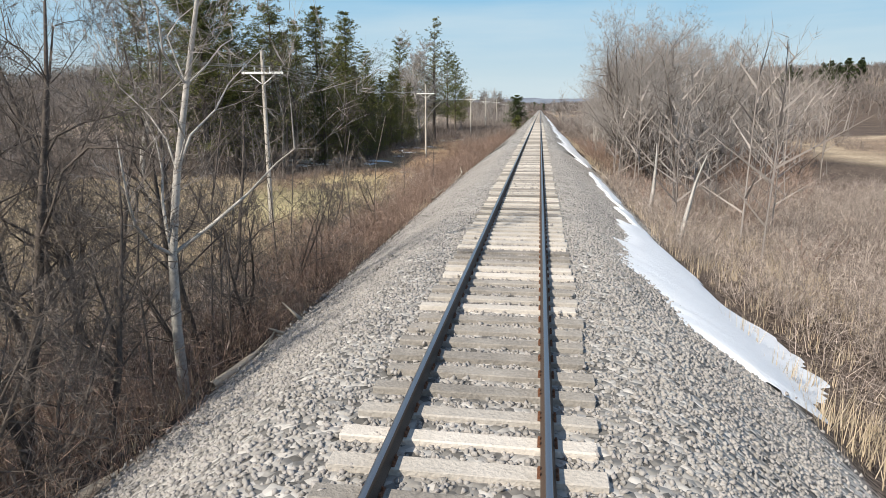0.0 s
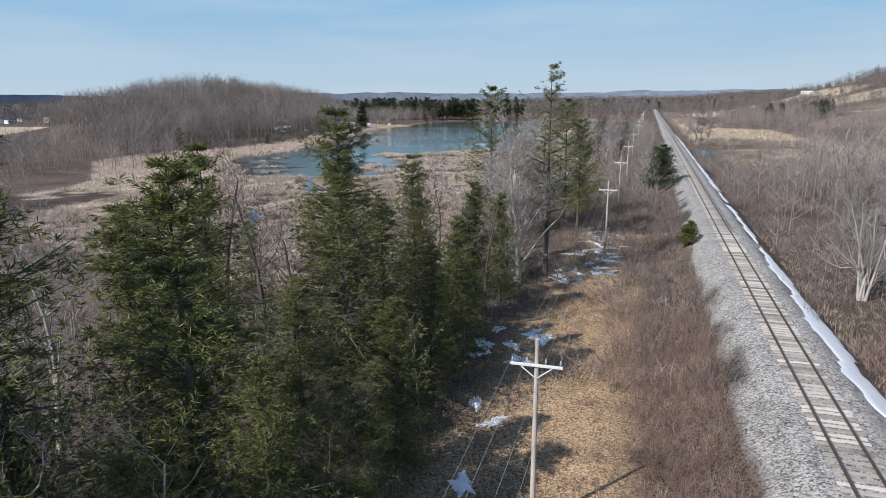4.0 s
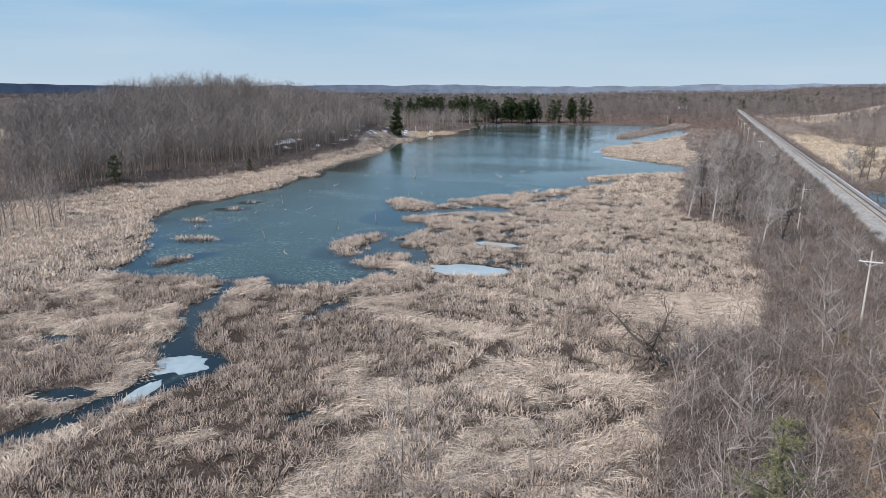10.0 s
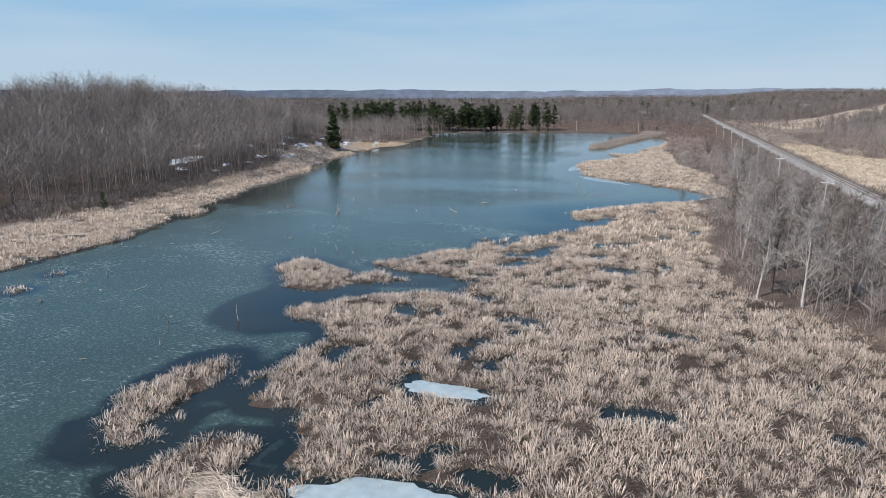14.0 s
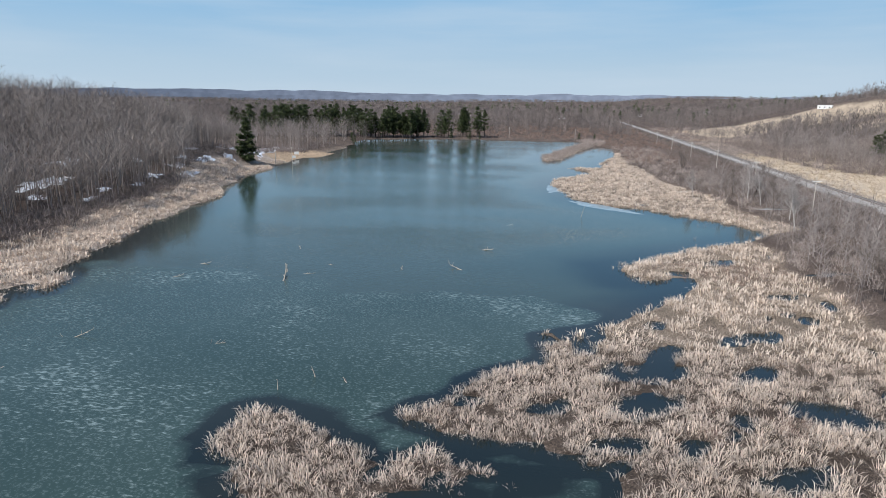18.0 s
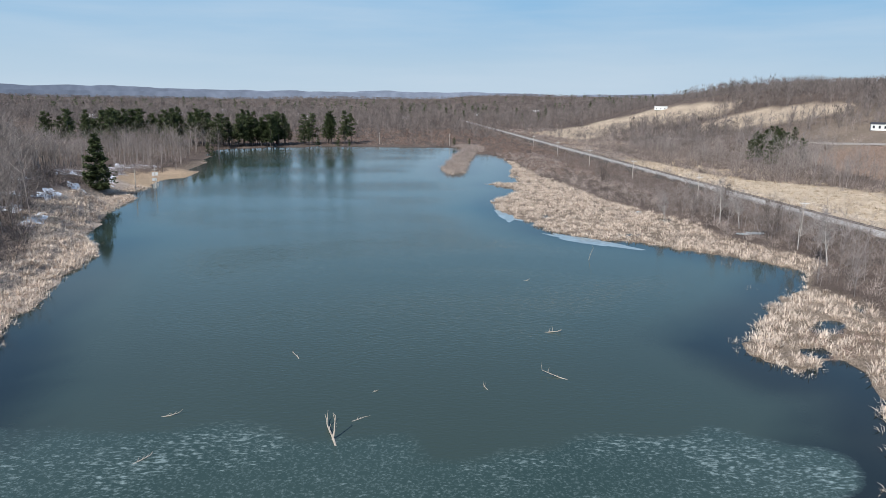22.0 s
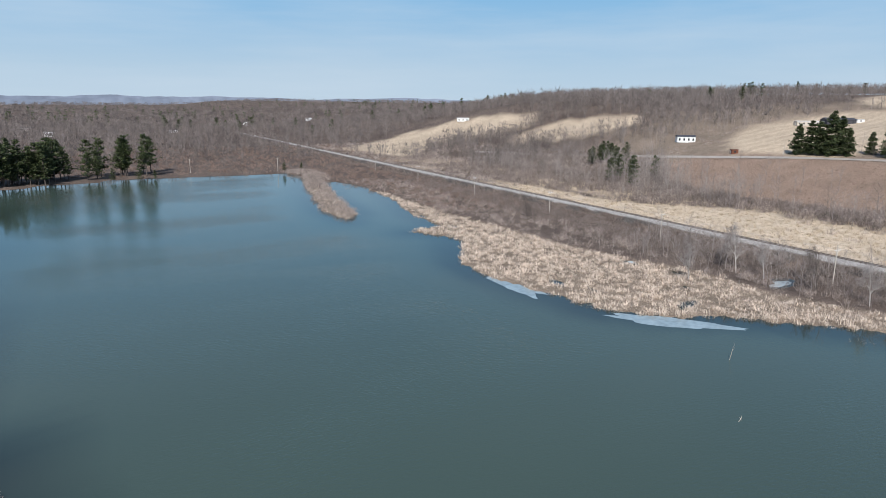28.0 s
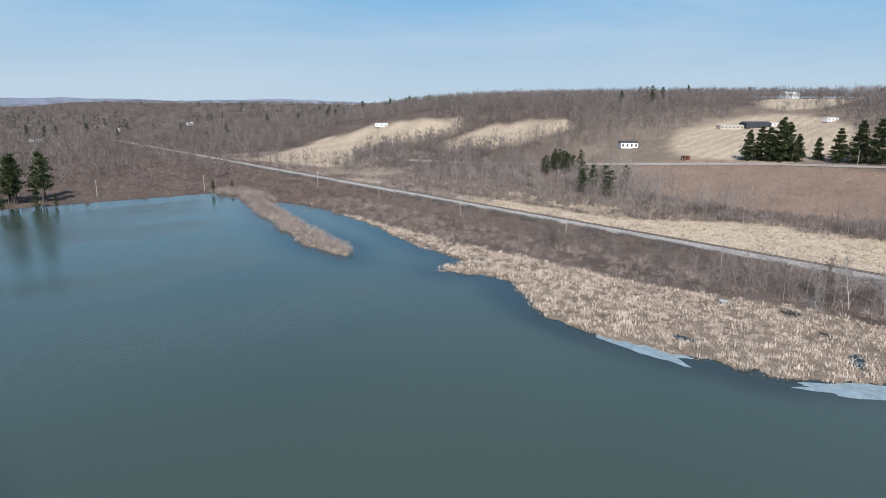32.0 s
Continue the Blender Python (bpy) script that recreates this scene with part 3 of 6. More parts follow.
GX = axis_steps([(-4600, 0), (-1200, 170), (-420, 26), (-200, 7), (-128, 2.6), (-20, 1.25), (-8, 0.75), (8, 0.4), (40, 2.2), (130, 6), (520, 15), (1200, 40), (4600, 170)])
GY = axis_steps([(-900, 0), (-60, 40), (0, 5), (60, 1.2), (330, 1.6), (480, 2.3), (720, 4), (1200, 14), (2000, 40), (4900, 110)])
X, Y = np.meshgrid(GX, GY)
Z = height(X, Y)
nx, ny = len(GX), len(GY)
idx = np.arange(nx * ny).reshape(ny, nx)
quads = np.stack([idx[:-1, :-1], idx[:-1, 1:], idx[1:, 1:], idx[1:, :-1]], -1).reshape(-1, 4)
me = mesh_of("ground", np.stack([X, Y, Z], -1).reshape(-1, 3), quads, M_GROUND, smooth=True)
att = me.color_attributes.new("cover", "FLOAT_COLOR", "POINT")
att.data.foreach_set("color", cover(X, Y).astype(np.float32).ravel())
tagged(new("ground", me), "wide spring land of marsh, fields and bare woodland floor", "ground", kind="structure")


def ground_z(x, y):
    """Height of the ground sheet as built, between its corners."""
    x, y = np.atleast_1d(np.asarray(x, float)), np.atleast_1d(np.asarray(y, float))
    i = np.clip(np.searchsorted(GX, x) - 1, 0, nx - 2)
    j = np.clip(np.searchsorted(GY, y) - 1, 0, ny - 2)
    u, v = (x - GX[i]) / (GX[i + 1] - GX[i]), (y - GY[j]) / (GY[j + 1] - GY[j])
    return (Z[j, i] * (1 - u) + Z[j, i + 1] * u) * (1 - v) + (Z[j + 1, i] * (1 - u) + Z[j + 1, i + 1] * u) * v


def gz(x, y):
    return float(ground_z(x, y)[0])


WX, WY = np.meshgrid(axis_steps([(-305, 0), (-180, 12), (-30, 2.0), (45, 10)]), axis_steps([(125, 0), (225, 4), (400, 2.0), (480, 5), (815, 15)]))
wd = -shore(WX, WY)
sheet = step(-1.5, 4.0, wd) * step(374, 362, WY + 26 * (vnoise(WX, WY, 20, 201) - 0.5)) * (1 - 0.8 * step(-84, -76, WX))
sheet = sheet * (1 - step(3, -3, oval(WX, WY, -103, 297, 10, 13, -0.4)))
murk = 0.72 * step(2, 13, wd) * step(300, 345, WY) + 0.28 * step(372, 440, WY + 0.15 * (WX + 130))
idx = np.arange(WX.size).reshape(WX.shape)
me = mesh_of("water", np.stack([WX, WY, np.full(WX.shape, WATER)], -1).reshape(-1, 3), np.stack([idx[:-1, :-1], idx[:-1, 1:], idx[1:, 1:], idx[1:, :-1]], -1).reshape(-1, 4), M_WATER, smooth=True)
att = me.color_attributes.new("sheet", "FLOAT_COLOR", "POINT")
att.data.foreach_set("color", np.stack([sheet, murk, step(5, 30, wd), 0 * murk + 1], -1).astype(np.float32).ravel())
tagged(new("water", me), "calm blue-green lake water with thin mottled ice", "lake", kind="structure")

# ---------------------------------------------------------------- plant shapes (arrays of corners and faces)
def prism(p0, p1, r0, r1, sides):
    d = p1 - p0
    d = d / (np.linalg.norm(d) + 1e-9)
    u = np.cross(d, (0.3, 0.9, 0.1) if abs(d[2]) > 0.6 else (0, 0, 1.0))
    u /= np.linalg.norm(u) + 1e-9
    w = np.cross(d, u)
    a = np.arange(sides) * 2 * np.pi / sides
    ring = np.cos(a)[:, None] * u + np.sin(a)[:, None] * w
    return np.concatenate([p0 + ring * r0, p1 + ring * r1])


class Shape:
    """Collects triangles."""
    def __init__(self):
        self.v, self.f, self.n = [], [], 0

    def add(self, v, f):
        self.v.append(np.asarray(v, float))
        self.f.append(np.asarray(f, int) + self.n)
        self.n += len(v)

    def limb(self, p0, p1, r0, r1, sides):
        v = prism(p0, p1, r0, r1, sides)
        i = np.arange(sides)
        j = (i + 1) % sides
        self.add(v, np.concatenate([np.stack([i, j, j + sides], 1), np.stack([i, j + sides, i + sides], 1)]))

    def blade(self, p, q, w, rng):
        """A thin spike from p to q."""
        s = np.cross(q - p, rng.normal(size=3))
        s *= w / (np.linalg.norm(s) + 1e-9)
        self.add([p - s, p + s, q], [[0, 1, 2]])

    def done(self):
        return np.concatenate(self.v), np.concatenate(self.f)


def unit(v):
    return v / (np.linalg.norm(v) + 1e-9)


def bare_tree(seed, h, r, depth=3, counts=(3, 2, 2), clear=0.25, spread=0.55, twigs=3, thick=1.0, lean=(0, 0), stems=1):
    """Trunk and crown of a leafless tree."""
    rng = np.random.default_rng(seed)
    trunk, crown = Shape(), Shape()

    def grow(p, d, length, rad, lev):
        n = (6, 5, 4, 3)[lev]
        for i in range(n):
            d = unit(d + rng.normal(0, 0.07 if lev == 0 else 0.27, 3) + np.array([0, 0, 0.12 if lev else 0.02]))
            q = p + d * length / n
            ra, rb = rad * (1 - 0.8 * i / n), rad * (1 - 0.8 * (i + 1) / n)
            if lev == 0:
                trunk.limb(p, q, ra, rb, 7 if depth > 2 else 4)
            elif lev == 1:
                (trunk if depth > 1 else crown).limb(p, q, ra, rb, 4 if depth > 2 else 3)
            elif lev == 2 and depth > 2:
                crown.limb(p, q, ra, rb, 3)
            else:
                crown.blade(p, q + d * 0.1, min(max(ra, 0.008), 0.016) * 1.4 * thick, rng)
            if lev < depth and (i + 1) / n > (clear if lev == 0 else 0.2) and (lev == 0 or rng.random() < 0.72):
                for k in range(counts[lev]):
                    side = unit(np.cross(d, rng.normal(size=3)))
                    e = unit(d * rng.uniform(0.5, 1.0) + side * rng.uniform(0.6, 1.2) * spread * 1.5)
                    share = (1 - 0.55 * i / n) if lev == 0 else 0.8
                    grow(q, e, length * rng.uniform(0.32, 0.55) * share, rb * rng.uniform(0.3, 0.5), lev + 1)
            p = q
        if lev == depth:
            for k in range(twigs):
                side = unit(d + rng.normal(0, 0.6, 3))
                crown.blade(p - d * rng.uniform(0, 0.6) * length, p + side * length * rng.uniform(0.4, 0.9), 0.011 * thick, rng)

    for s in range(stems):
        tilt = np.array([lean[0] + (rng.normal(0, 0.22) if stems > 1 else 0), lean[1] + (rng.normal(0, 0.22) if stems > 1 else 0), 1.0])
        grow(np.array([rng.normal(0, 0.2), rng.normal(0, 0.2), 0.0]) if stems > 1 else np.zeros(3), unit(tilt), h * rng.uniform(0.8, 1.0), r, 0)
    return trunk.done(), crown.done()


def sketch_tree(seed, h, limbs, twigs, w, spread=0.5, clear=0.3, r=0.17):
    """A light leafless tree for woods seen from afar: trunk, limbs and a rounded crown of slim tapering twigs."""
    rng = np.random.default_rng(seed)
    s = Shape()
    bend = rng.normal(0, 0.35, 2)
    fork = np.array([bend[0], bend[1], h * 0.55])
    s.limb(np.zeros(3), fork, r, r * 0.6, 3)
    s.limb(fork, np.array([bend[0] * 2 + rng.normal(0, 0.3), bend[1] * 2 + rng.normal(0, 0.3), h * 0.9]), r * 0.6, 0.03, 3)
    for k in range(limbs):
        t = clear + (0.88 - clear) * (k + rng.uniform(0, 1)) / limbs
        a = k * 2.4 + rng.uniform(-0.6, 0.6)
        p = np.array([bend[0] * min(1, t / 0.55), bend[1] * min(1, t / 0.55), t * h])
        out = spread * (1.9 - 1.1 * t)
        d = unit(np.array([np.cos(a) * out, np.sin(a) * out, rng.uniform(0.45, 0.95)]))
        length = h * (0.36 * (1.1 - t) + 0.13) * rng.uniform(0.75, 1.2)
        s.blade(p, p + d * length, w * 1.9, rng)
        for j in range(twigs):
            u = rng.uniform(0.3, 1.0)
            q = p + d * length * u
            e = unit(d * 0.7 + rng.normal(0, 0.55, 3) + np.array([0, 0, 0.35]))
            s.blade(q, q + e * length * rng.uniform(0.22, 0.48), w * rng.uniform(0.55, 1.0), rng)
    return s.done()


def haze_tree(seed, h, bits, w, radius):
    """A far leafless tree: a trunk and a loose crown of slivers."""
    rng = np.random.default_rng(seed)
    s = Shape()
    s.blade(np.zeros(3), np.array([0, 0, h * 0.9]), 0.22, rng)
    for k in range(bits):
        a, q = rng.uniform(0, 6.283), math.sqrt(rng.uniform(0, 1))
        t = rng.uniform(0.22, 0.95)
        rr = radius * q * (0.45 + 1.1 * t * (1.25 - t))
        p = np.array([np.cos(a) * rr, np.sin(a) * rr, t * h])
        d = unit(np.array([np.cos(a) * 0.5, np.sin(a) * 0.5, 1.0]) + rng.normal(0, 0.3, 3))
        s.blade(p - d * 0.5, p + d * h * rng.uniform(0.12, 0.24), w * rng.uniform(0.6, 1.3), rng)
    return s.done()


def conifer(seed, h, r, width, sprays=8, whorls=20, per=6, start=0.12, droop=0.25, size=0.55, fingers=5, ragged=0.35, fat=0.16, taper=0.75, fluff=0.09):
    """Trunk and needle crown of an evergreen."""
    rng = np.random.default_rng(seed)
    trunk, limbs, crown = Shape(), Shape(), Shape()
    p = np.zeros(3)
    for i in range(8):
        q = np.array([rng.normal(0, 0.04), rng.normal(0, 0.04), h * (i + 1) / 8])
        trunk.limb(p, q, r * (1 - 0.95 * i / 8), r * (1 - 0.95 * (i + 1) / 8), 7)
        p = q
    for k in range(whorls):
        z = start + (1 - start) * (k + rng.uniform(0, 0.8)) / whorls
        reach = width * (1 - z) ** taper * (0.55 + 0.45 * min(1, (z - start) / 0.18 + 0.3)) + 0.25
        for j in range(per):
            a = rng.uniform(0, 2 * np.pi)
            length = reach * rng.uniform(1 - ragged, 1 + ragged * 0.6)
            d = unit(np.array([np.cos(a), np.sin(a), rng.uniform(-droop, 0.25) + 0.5 * z]))
            base = np.array([0, 0, z * h])
            limbs.limb(base, base + d * length * 0.9, 0.03 + 0.02 * length * 0.4, 0.01, 3)
            n = max(2, int(sprays * (0.4 + length / width)))
            for m in range(n):
                t = ((m + rng.uniform(0.2, 1)) / n) ** 0.7
                c = base + d * length * t - np.array([0, 0, droop * 0.35 * length * t * t]) + rng.normal(0, fluff, 3) * length * (1, 1, 0.7)
                for f in range(fingers):
                    e = unit(d * rng.uniform(0.2, 1.0) + np.array([rng.normal(0, 0.7), rng.normal(0, 0.7), rng.normal(-0.05, 0.3)]))
                    tip = c + e * size * rng.uniform(0.6, 1.3) * (0.65 + 0.4 * (1 - t))
                    s = unit(np.cross(e, np.array([rng.normal(0, 0.8), rng.normal(0, 0.8), 1.0]))) * size * fat * rng.uniform(0.75, 1.4)
                    mid = (c + tip) / 2
                    crown.add([c, mid + s, tip, mid - s], [[0, 1, 2], [0, 2, 3]])
    v, f = trunk.done()
    v2, f2 = limbs.done()
    return (np.concatenate([v, v2]), np.concatenate([f, f2 + len(v)])), crown.done()


def shrub(seed, h, stems, width, twigs=3, w=0.012):
    """A leafless bush: kinked stems that fork into a tangle of side twigs."""
    rng = np.random.default_rng(seed)
    s = Shape()
    for k in range(stems):
        a, rr = rng.uniform(0, 6.283), rng.uniform(0, 0.5) * width
        p = np.array([np.cos(a) * rr, np.sin(a) * rr, -0.05])
        d = unit(np.array([np.cos(a) * rng.uniform(0, 0.7), np.sin(a) * rng.uniform(0, 0.7), 1]) + rng.normal(0, 0.2, 3))
        length = h * rng.uniform(0.5, 1.0)
        m = p + d * length * 0.5
        d2 = unit(d + rng.normal(0, 0.45, 3))
        s.blade(p, m + d * length * 0.12, w, rng)
        s.blade(m, m + d2 * length * 0.55, w * 0.8, rng)
        for t in range(twigs):
            u = rng.uniform(0.15, 0.95)
            b = p + d * length * u if u < 0.5 else m + d2 * length * (u - 0.5)
            s.blade(b, b + unit(d * 0.55 + rng.normal(0, 0.7, 3)) * length * rng.uniform(0.14, 0.36), w * 0.6, rng)
    return s.done()


def tuft(seed, h, blades, width, w, lean=0.25, bend=0.0):
    """A clump of dry reed leaves."""
    rng = np.random.default_rng(seed)
    s = Shape()
    for k in range(blades):
        a, rr = rng.uniform(0, 6.283), width * math.sqrt(rng.uniform(0, 1))
        p = np.array([np.cos(a) * rr, np.sin(a) * rr, -0.1])
        b = a + rng.normal(0, 0.8)
        l = abs(rng.normal(0, lean))
        d = unit(np.array([np.cos(b) * l, np.sin(b) * l, 1]))
        length = h * rng.uniform(0.55, 1.1)
        side = np.array([np.cos(b + 1.57), np.sin(b + 1.57), 0]) * w
        if rng.random() < bend:
            m = p + d * length * 0.7
            tip = m + unit(d + np.array([np.cos(b), np.sin(b), -0.5]) * rng.uniform(0.6, 2.2)) * length * 0.5
            s.add([p - side, p + side, m + side * 0.9, m - side * 0.9, tip], [[0, 1, 2], [0, 2, 3], [3, 2, 4]])
        else:
            s.add([p - side, p + side, p + d * length], [[0, 1, 2]])
    return s.done()


def scatter(name, shapes, places, mat, label, category, smooth=False):
    """Many plants joined into one object; places: x, y, z, size, turn."""
    if len(places) == 0:
        return None
    places = np.asarray(places, float)
    rng = np.random.default_rng(len(places))
    pick = rng.integers(0, len(shapes), len(places))
    vs, fs, tone, base = [], [], [], 0
    for k, (v, f) in enumerate(shapes):
        pl = places[pick == k]
        if len(pl) == 0:
            continue
        c, s = np.cos(pl[:, 4])[:, None], np.sin(pl[:, 4])[:, None]
        sx = pl[:, 3][:, None]
        out = np.empty((len(pl), len(v), 3))
        out[..., 0] = (v[:, 0] * c - v[:, 1] * s) * sx + pl[:, 0][:, None]
        out[..., 1] = (v[:, 0] * s + v[:, 1] * c) * sx + pl[:, 1][:, None]
        out[..., 2] = v[:, 2] * sx + pl[:, 2][:, None]
        vs.append(out.reshape(-1, 3))
        fs.append((f[None] + (np.arange(len(pl)) * len(v))[:, None, None] + base).reshape(-1, 3))
        tone.append(np.repeat(rng.uniform(0, 1, len(pl)), len(v)))
        base += len(pl) * len(v)
    me = mesh_of(name, np.concatenate(vs), np.concatenate(fs), mat, smooth)
    me.attributes.new("plant", "FLOAT", "POINT").data.foreach_set("value", np.concatenate(tone).astype(np.float32))
    ob = new(name, me)
    return tagged(ob, label, category, kind="stuff")


def points(n, x0, x1, y0, y1, keep, seed, lo=0.75, hi=1.25):
    """Places spread over a stretch of the plan where keep(x, y) is a chance."""
    rng = np.random.default_rng(seed)
    x, y = rng.uniform(x0, x1, n), rng.uniform(y0, y1, n)
    ok = rng.uniform(0, 1, n) < keep(x, y)
    x, y = x[ok], y[ok]
    return np.stack([x, y, ground_z(x, y) - 0.03, rng.uniform(lo, hi, len(x)), rng.uniform(0, 6.283, len(x))], 1)


def tree_thing(name, shape, x, y, label, category, mats, turn=0.0, group="", size=1.0):
    (tv, tf), (cv, cf) = shape
    ob = new(name)
    ob.location, ob.rotation_euler, ob.scale = (x, y, gz(x, y) - 0.08), (0, 0, turn), (size, size, size)
    part("trunk", mesh_of("trunk", tv, tf, mats[0], True), ob)
    part("crown", mesh_of("crown", cv, cf, mats[1]), ob)
    return tagged(ob, label, category, group)


def tree_copy(ob, x, y, size, turn):
    m = Matrix.LocRotScale((x, y, gz(x, y) - 0.08), Euler((0, 0, turn)), None)
    o = copy_thing(ob, m)
    o.scale = (size, size, size)
    return o

# ---------------------------------------------------------------- railway
track = new("railway_track")
tagged(track, "single railway line on weathered timber ties and grey ballast", "railway")


def rail_mesh(y0, y1):
    half = [(0.0, 0.0), (0.030, 0.0), (0.036, -0.008), (0.036, -0.036), (0.010, -0.050), (0.009, -0.140), (0.068, -0.158), (0.070, -0.170), (0.0, -0.170)]
    prof = half + [(-x, z) for x, z in half[-2:0:-1]]
    n = len(prof)
    ys = np.linspace(y0, y1, max(2, int((y1 - y0) / 40) + 1))
    v = [(x, y, z) for y in ys for x, z in prof]
    f, mi = [], []
    for k in range(len(ys) - 1):
        for i in range(n):
            j = (i + 1) % n
            f.append((k * n + i, k * n + j, (k + 1) * n + j, (k + 1) * n + i))
            mi.append(1 if i in (0, n - 1) else 0)
    return mesh_of("rail", np.array(v), np.array(f), [M_RAIL, M_RAILTOP], midx=mi)


for side in (-0.7525, 0.7525):
    r = part("rail", rail_mesh(-25, 1600), track, "dark steel rail with a worn bright top")
    r.location.x = side


def tie_mesh(seed):
    rng = random.Random(seed)
    bm = bmesh.new()
    vs = box(bm, -1.3, 1.3, -0.115, 0.115, -0.36, -0.172, 0.012)
    for v in bm.verts:
        v.co.z += rng.uniform(-0.006, 0.006) if v.co.z > -0.25 else 0
        v.co.y += rng.uniform(-0.008, 0.008)
    return bm_mesh("tie", bm, M_TIE)


TIES = [tie_mesh(k) for k in range(6)]
bm = bmesh.new()
box(bm, -0.10, 0.10, -0.09, 0.09, -0.176, -0.160, 0.004)
for sx in (-1, 1):
    for sy in (-0.05, 0.05):
        box(bm, sx * 0.082 - 0.012, sx * 0.082 + 0.012, sy - 0.012, sy + 0.012, -0.161, -0.128, 0.003)
PLATE = bm_mesh("tie_plate", bm, M_PLATE)
rng = random.Random(4)
TIE_STEP = 0.545
for k in range(300):
    y = -4.0 + k * TIE_STEP + rng.uniform(-0.03, 0.03)
    t = new("tie", TIES[rng.randrange(6)])
    t.parent = track
    t.location, t.rotation_euler = (rng.uniform(-0.06, 0.06), y, rng.uniform(-0.010, 0.006)), (0, 0, rng.uniform(-0.012, 0.012))
    if k < 130:
        for side in (-0.7525, 0.7525):
            p = new("tie_plate", PLATE)
            p.parent = t
            p.location = (side - t.location.x, 0, -t.location.z)
tv = np.array([(sx * 1.3, sy * 0.115, sz) for sz in (-0.36, -0.175) for sx, sy in ((-1, -1), (1, -1), (1, 1), (-1, 1))])
tf = np.array([(0, 1, 5), (0, 5, 4), (1, 2, 6), (1, 6, 5), (2, 3, 7), (2, 7, 6), (3, 0, 4), (3, 4, 7), (4, 5, 6), (4, 6, 7)])
ys = np.arange(-4.0 + 300 * TIE_STEP, 1000, TIE_STEP)
pl = np.stack([np.zeros_like(ys), ys, np.zeros_like(ys), np.ones_like(ys), np.zeros_like(ys)], 1)
M_TIEFAR = material("weathered_tie_far", (0.33, 0.30, 0.275), 0.9, vary=0.4, scale=0.5, fine=25, bump=0.3, island=0.9, spec=0.15)
far = scatter("ties_beyond", [(tv, tf)], pl, M_TIEFAR, "weathered timber ties running on along the line", "railway ties")
far.parent = track
del far["category"]

# loose ballast stones near the first stretch
octa = np.array([(1, 0, 0), (-1, 0, 0), (0, 1, 0), (0, -1, 0), (0, 0, 0.75), (0, 0, -0.75)], float)
octf = np.array([(0, 2, 4), (2, 1, 4), (1, 3, 4), (3, 0, 4), (2, 0, 5), (1, 2, 5), (3, 1, 5), (0, 3, 5)])
srng = np.random.default_rng(8)
stones = []
for k in range(10):
    q = octa * srng.uniform(0.6, 1.35, (6, 1)) * srng.uniform(0.7, 1.3, 3) + srng.normal(0, 0.18, (6, 3))
    a = unit(srng.normal(size=3))
    stones.append((q @ np.array(Matrix.Rotation(srng.uniform(0, 3), 3, Vector(a))), octf))


def stone_keep(x, y):
    a = np.abs(x)
    tie = (np.abs(((y + 4.0 + TIE_STEP / 2) % TIE_STEP) - TIE_STEP / 2) < 0.15) & (a < 1.32)
    rail = np.abs(a - 0.7525) < 0.10
    return np.where(rail, 0, np.where(tie, 0.36 * (a < 0.62) + 0.08, 1)) * step(5.7, 4.6, a + 0.8 * (vnoise(x, y, 1.5, 61) - 0.5)) * np.interp(y, [14, 30, 60], [1.0, 0.55, 0.25])


pl = points(118000, -5.7, 5.7, 5.5, 60, stone_keep, 9, 0.024, 0.050)
pl[:, 2] += np.where(stone_keep(pl[:, 0], pl[:, 1]) < 0.25, 0.085, 0.03)
scatter("ballast_stones", stones, pl, M_STONE, "loose grey crushed stone ballast along the track", "ballast")

# ---------------------------------------------------------------- pole line
def pole_thing():
    ob = new("utility_pole")
    bm = bmesh.new()
    bmesh.ops.create_cone(bm, segments=10, radius1=0.15, radius2=0.10, depth=10.6, matrix=Matrix.Translation((0, 0, 4.9)), cap_ends=True)
    part("pole", bm, ob, "weathered grey pole", M_POLE)
    bm = bmesh.new()
    box(bm, -1.25, 1.25, -0.17, -0.07, 8.85, 8.98, 0.01)
    arm = part("crossarm", bm, ob, "white crossarm", M_WHITE)
    for sx in (-1, 1):
        bm = bmesh.new()
        box(bm, -0.025, 0.025, -0.11, -0.08, 0, 0.85)
        b = part("brace", bm, ob, "", M_WHITE)
        b.location, b.rotation_euler = (sx * 0.08, -0.02, 8.3), (0, sx * radians(52), 0)
    for x in (-1.15, -0.45, 0.45, 1.15):
        bm = bmesh.new()
        bmesh.ops.create_cone(bm, segments=8, radius1=0.02, radius2=0.02, depth=0.2, matrix=Matrix.Translation((x, -0.12, 9.06)), cap_ends=True)
        bmesh.ops.create_cone(bm, segments=8, radius1=0.06, radius2=0.035, depth=0.14, matrix=Matrix.Translation((x, -0.12, 9.2)), cap_ends=True)
        part("insulator", bm, arm, "pale insulator", M_GLASS)
    return tagged(ob, "weathered grey wooden utility pole with a white crossarm", "utility pole", "poles along the railway")


POLE_Y = [-12, 41.3, 94.8, 158, 200, 247, 314, 396, 462, 520, 580, 640, 705, 770]
pole = pole_thing()
prng = random.Random(12)
tops = []
for k, y in enumerate(POLE_Y):
    x = -15.4 + prng.uniform(-0.3, 0.3) + (0.25 if k == 1 else 0)
    lean = prng.uniform(-1.2, 1.2) * (0.3 if k == 1 else 1)
    base = gz(x, y)
    dz = 6.6 - 10.2 - base + prng.uniform(-0.3, 0.3)
    m = pose(x, y, base + min(dz, -0.1), lean, lean * 0.5, prng.uniform(-4, 4))
    if k == 0:
        pole.matrix_basis = m
    else:
        copy_thing(pole, m)
    tops.append(m)
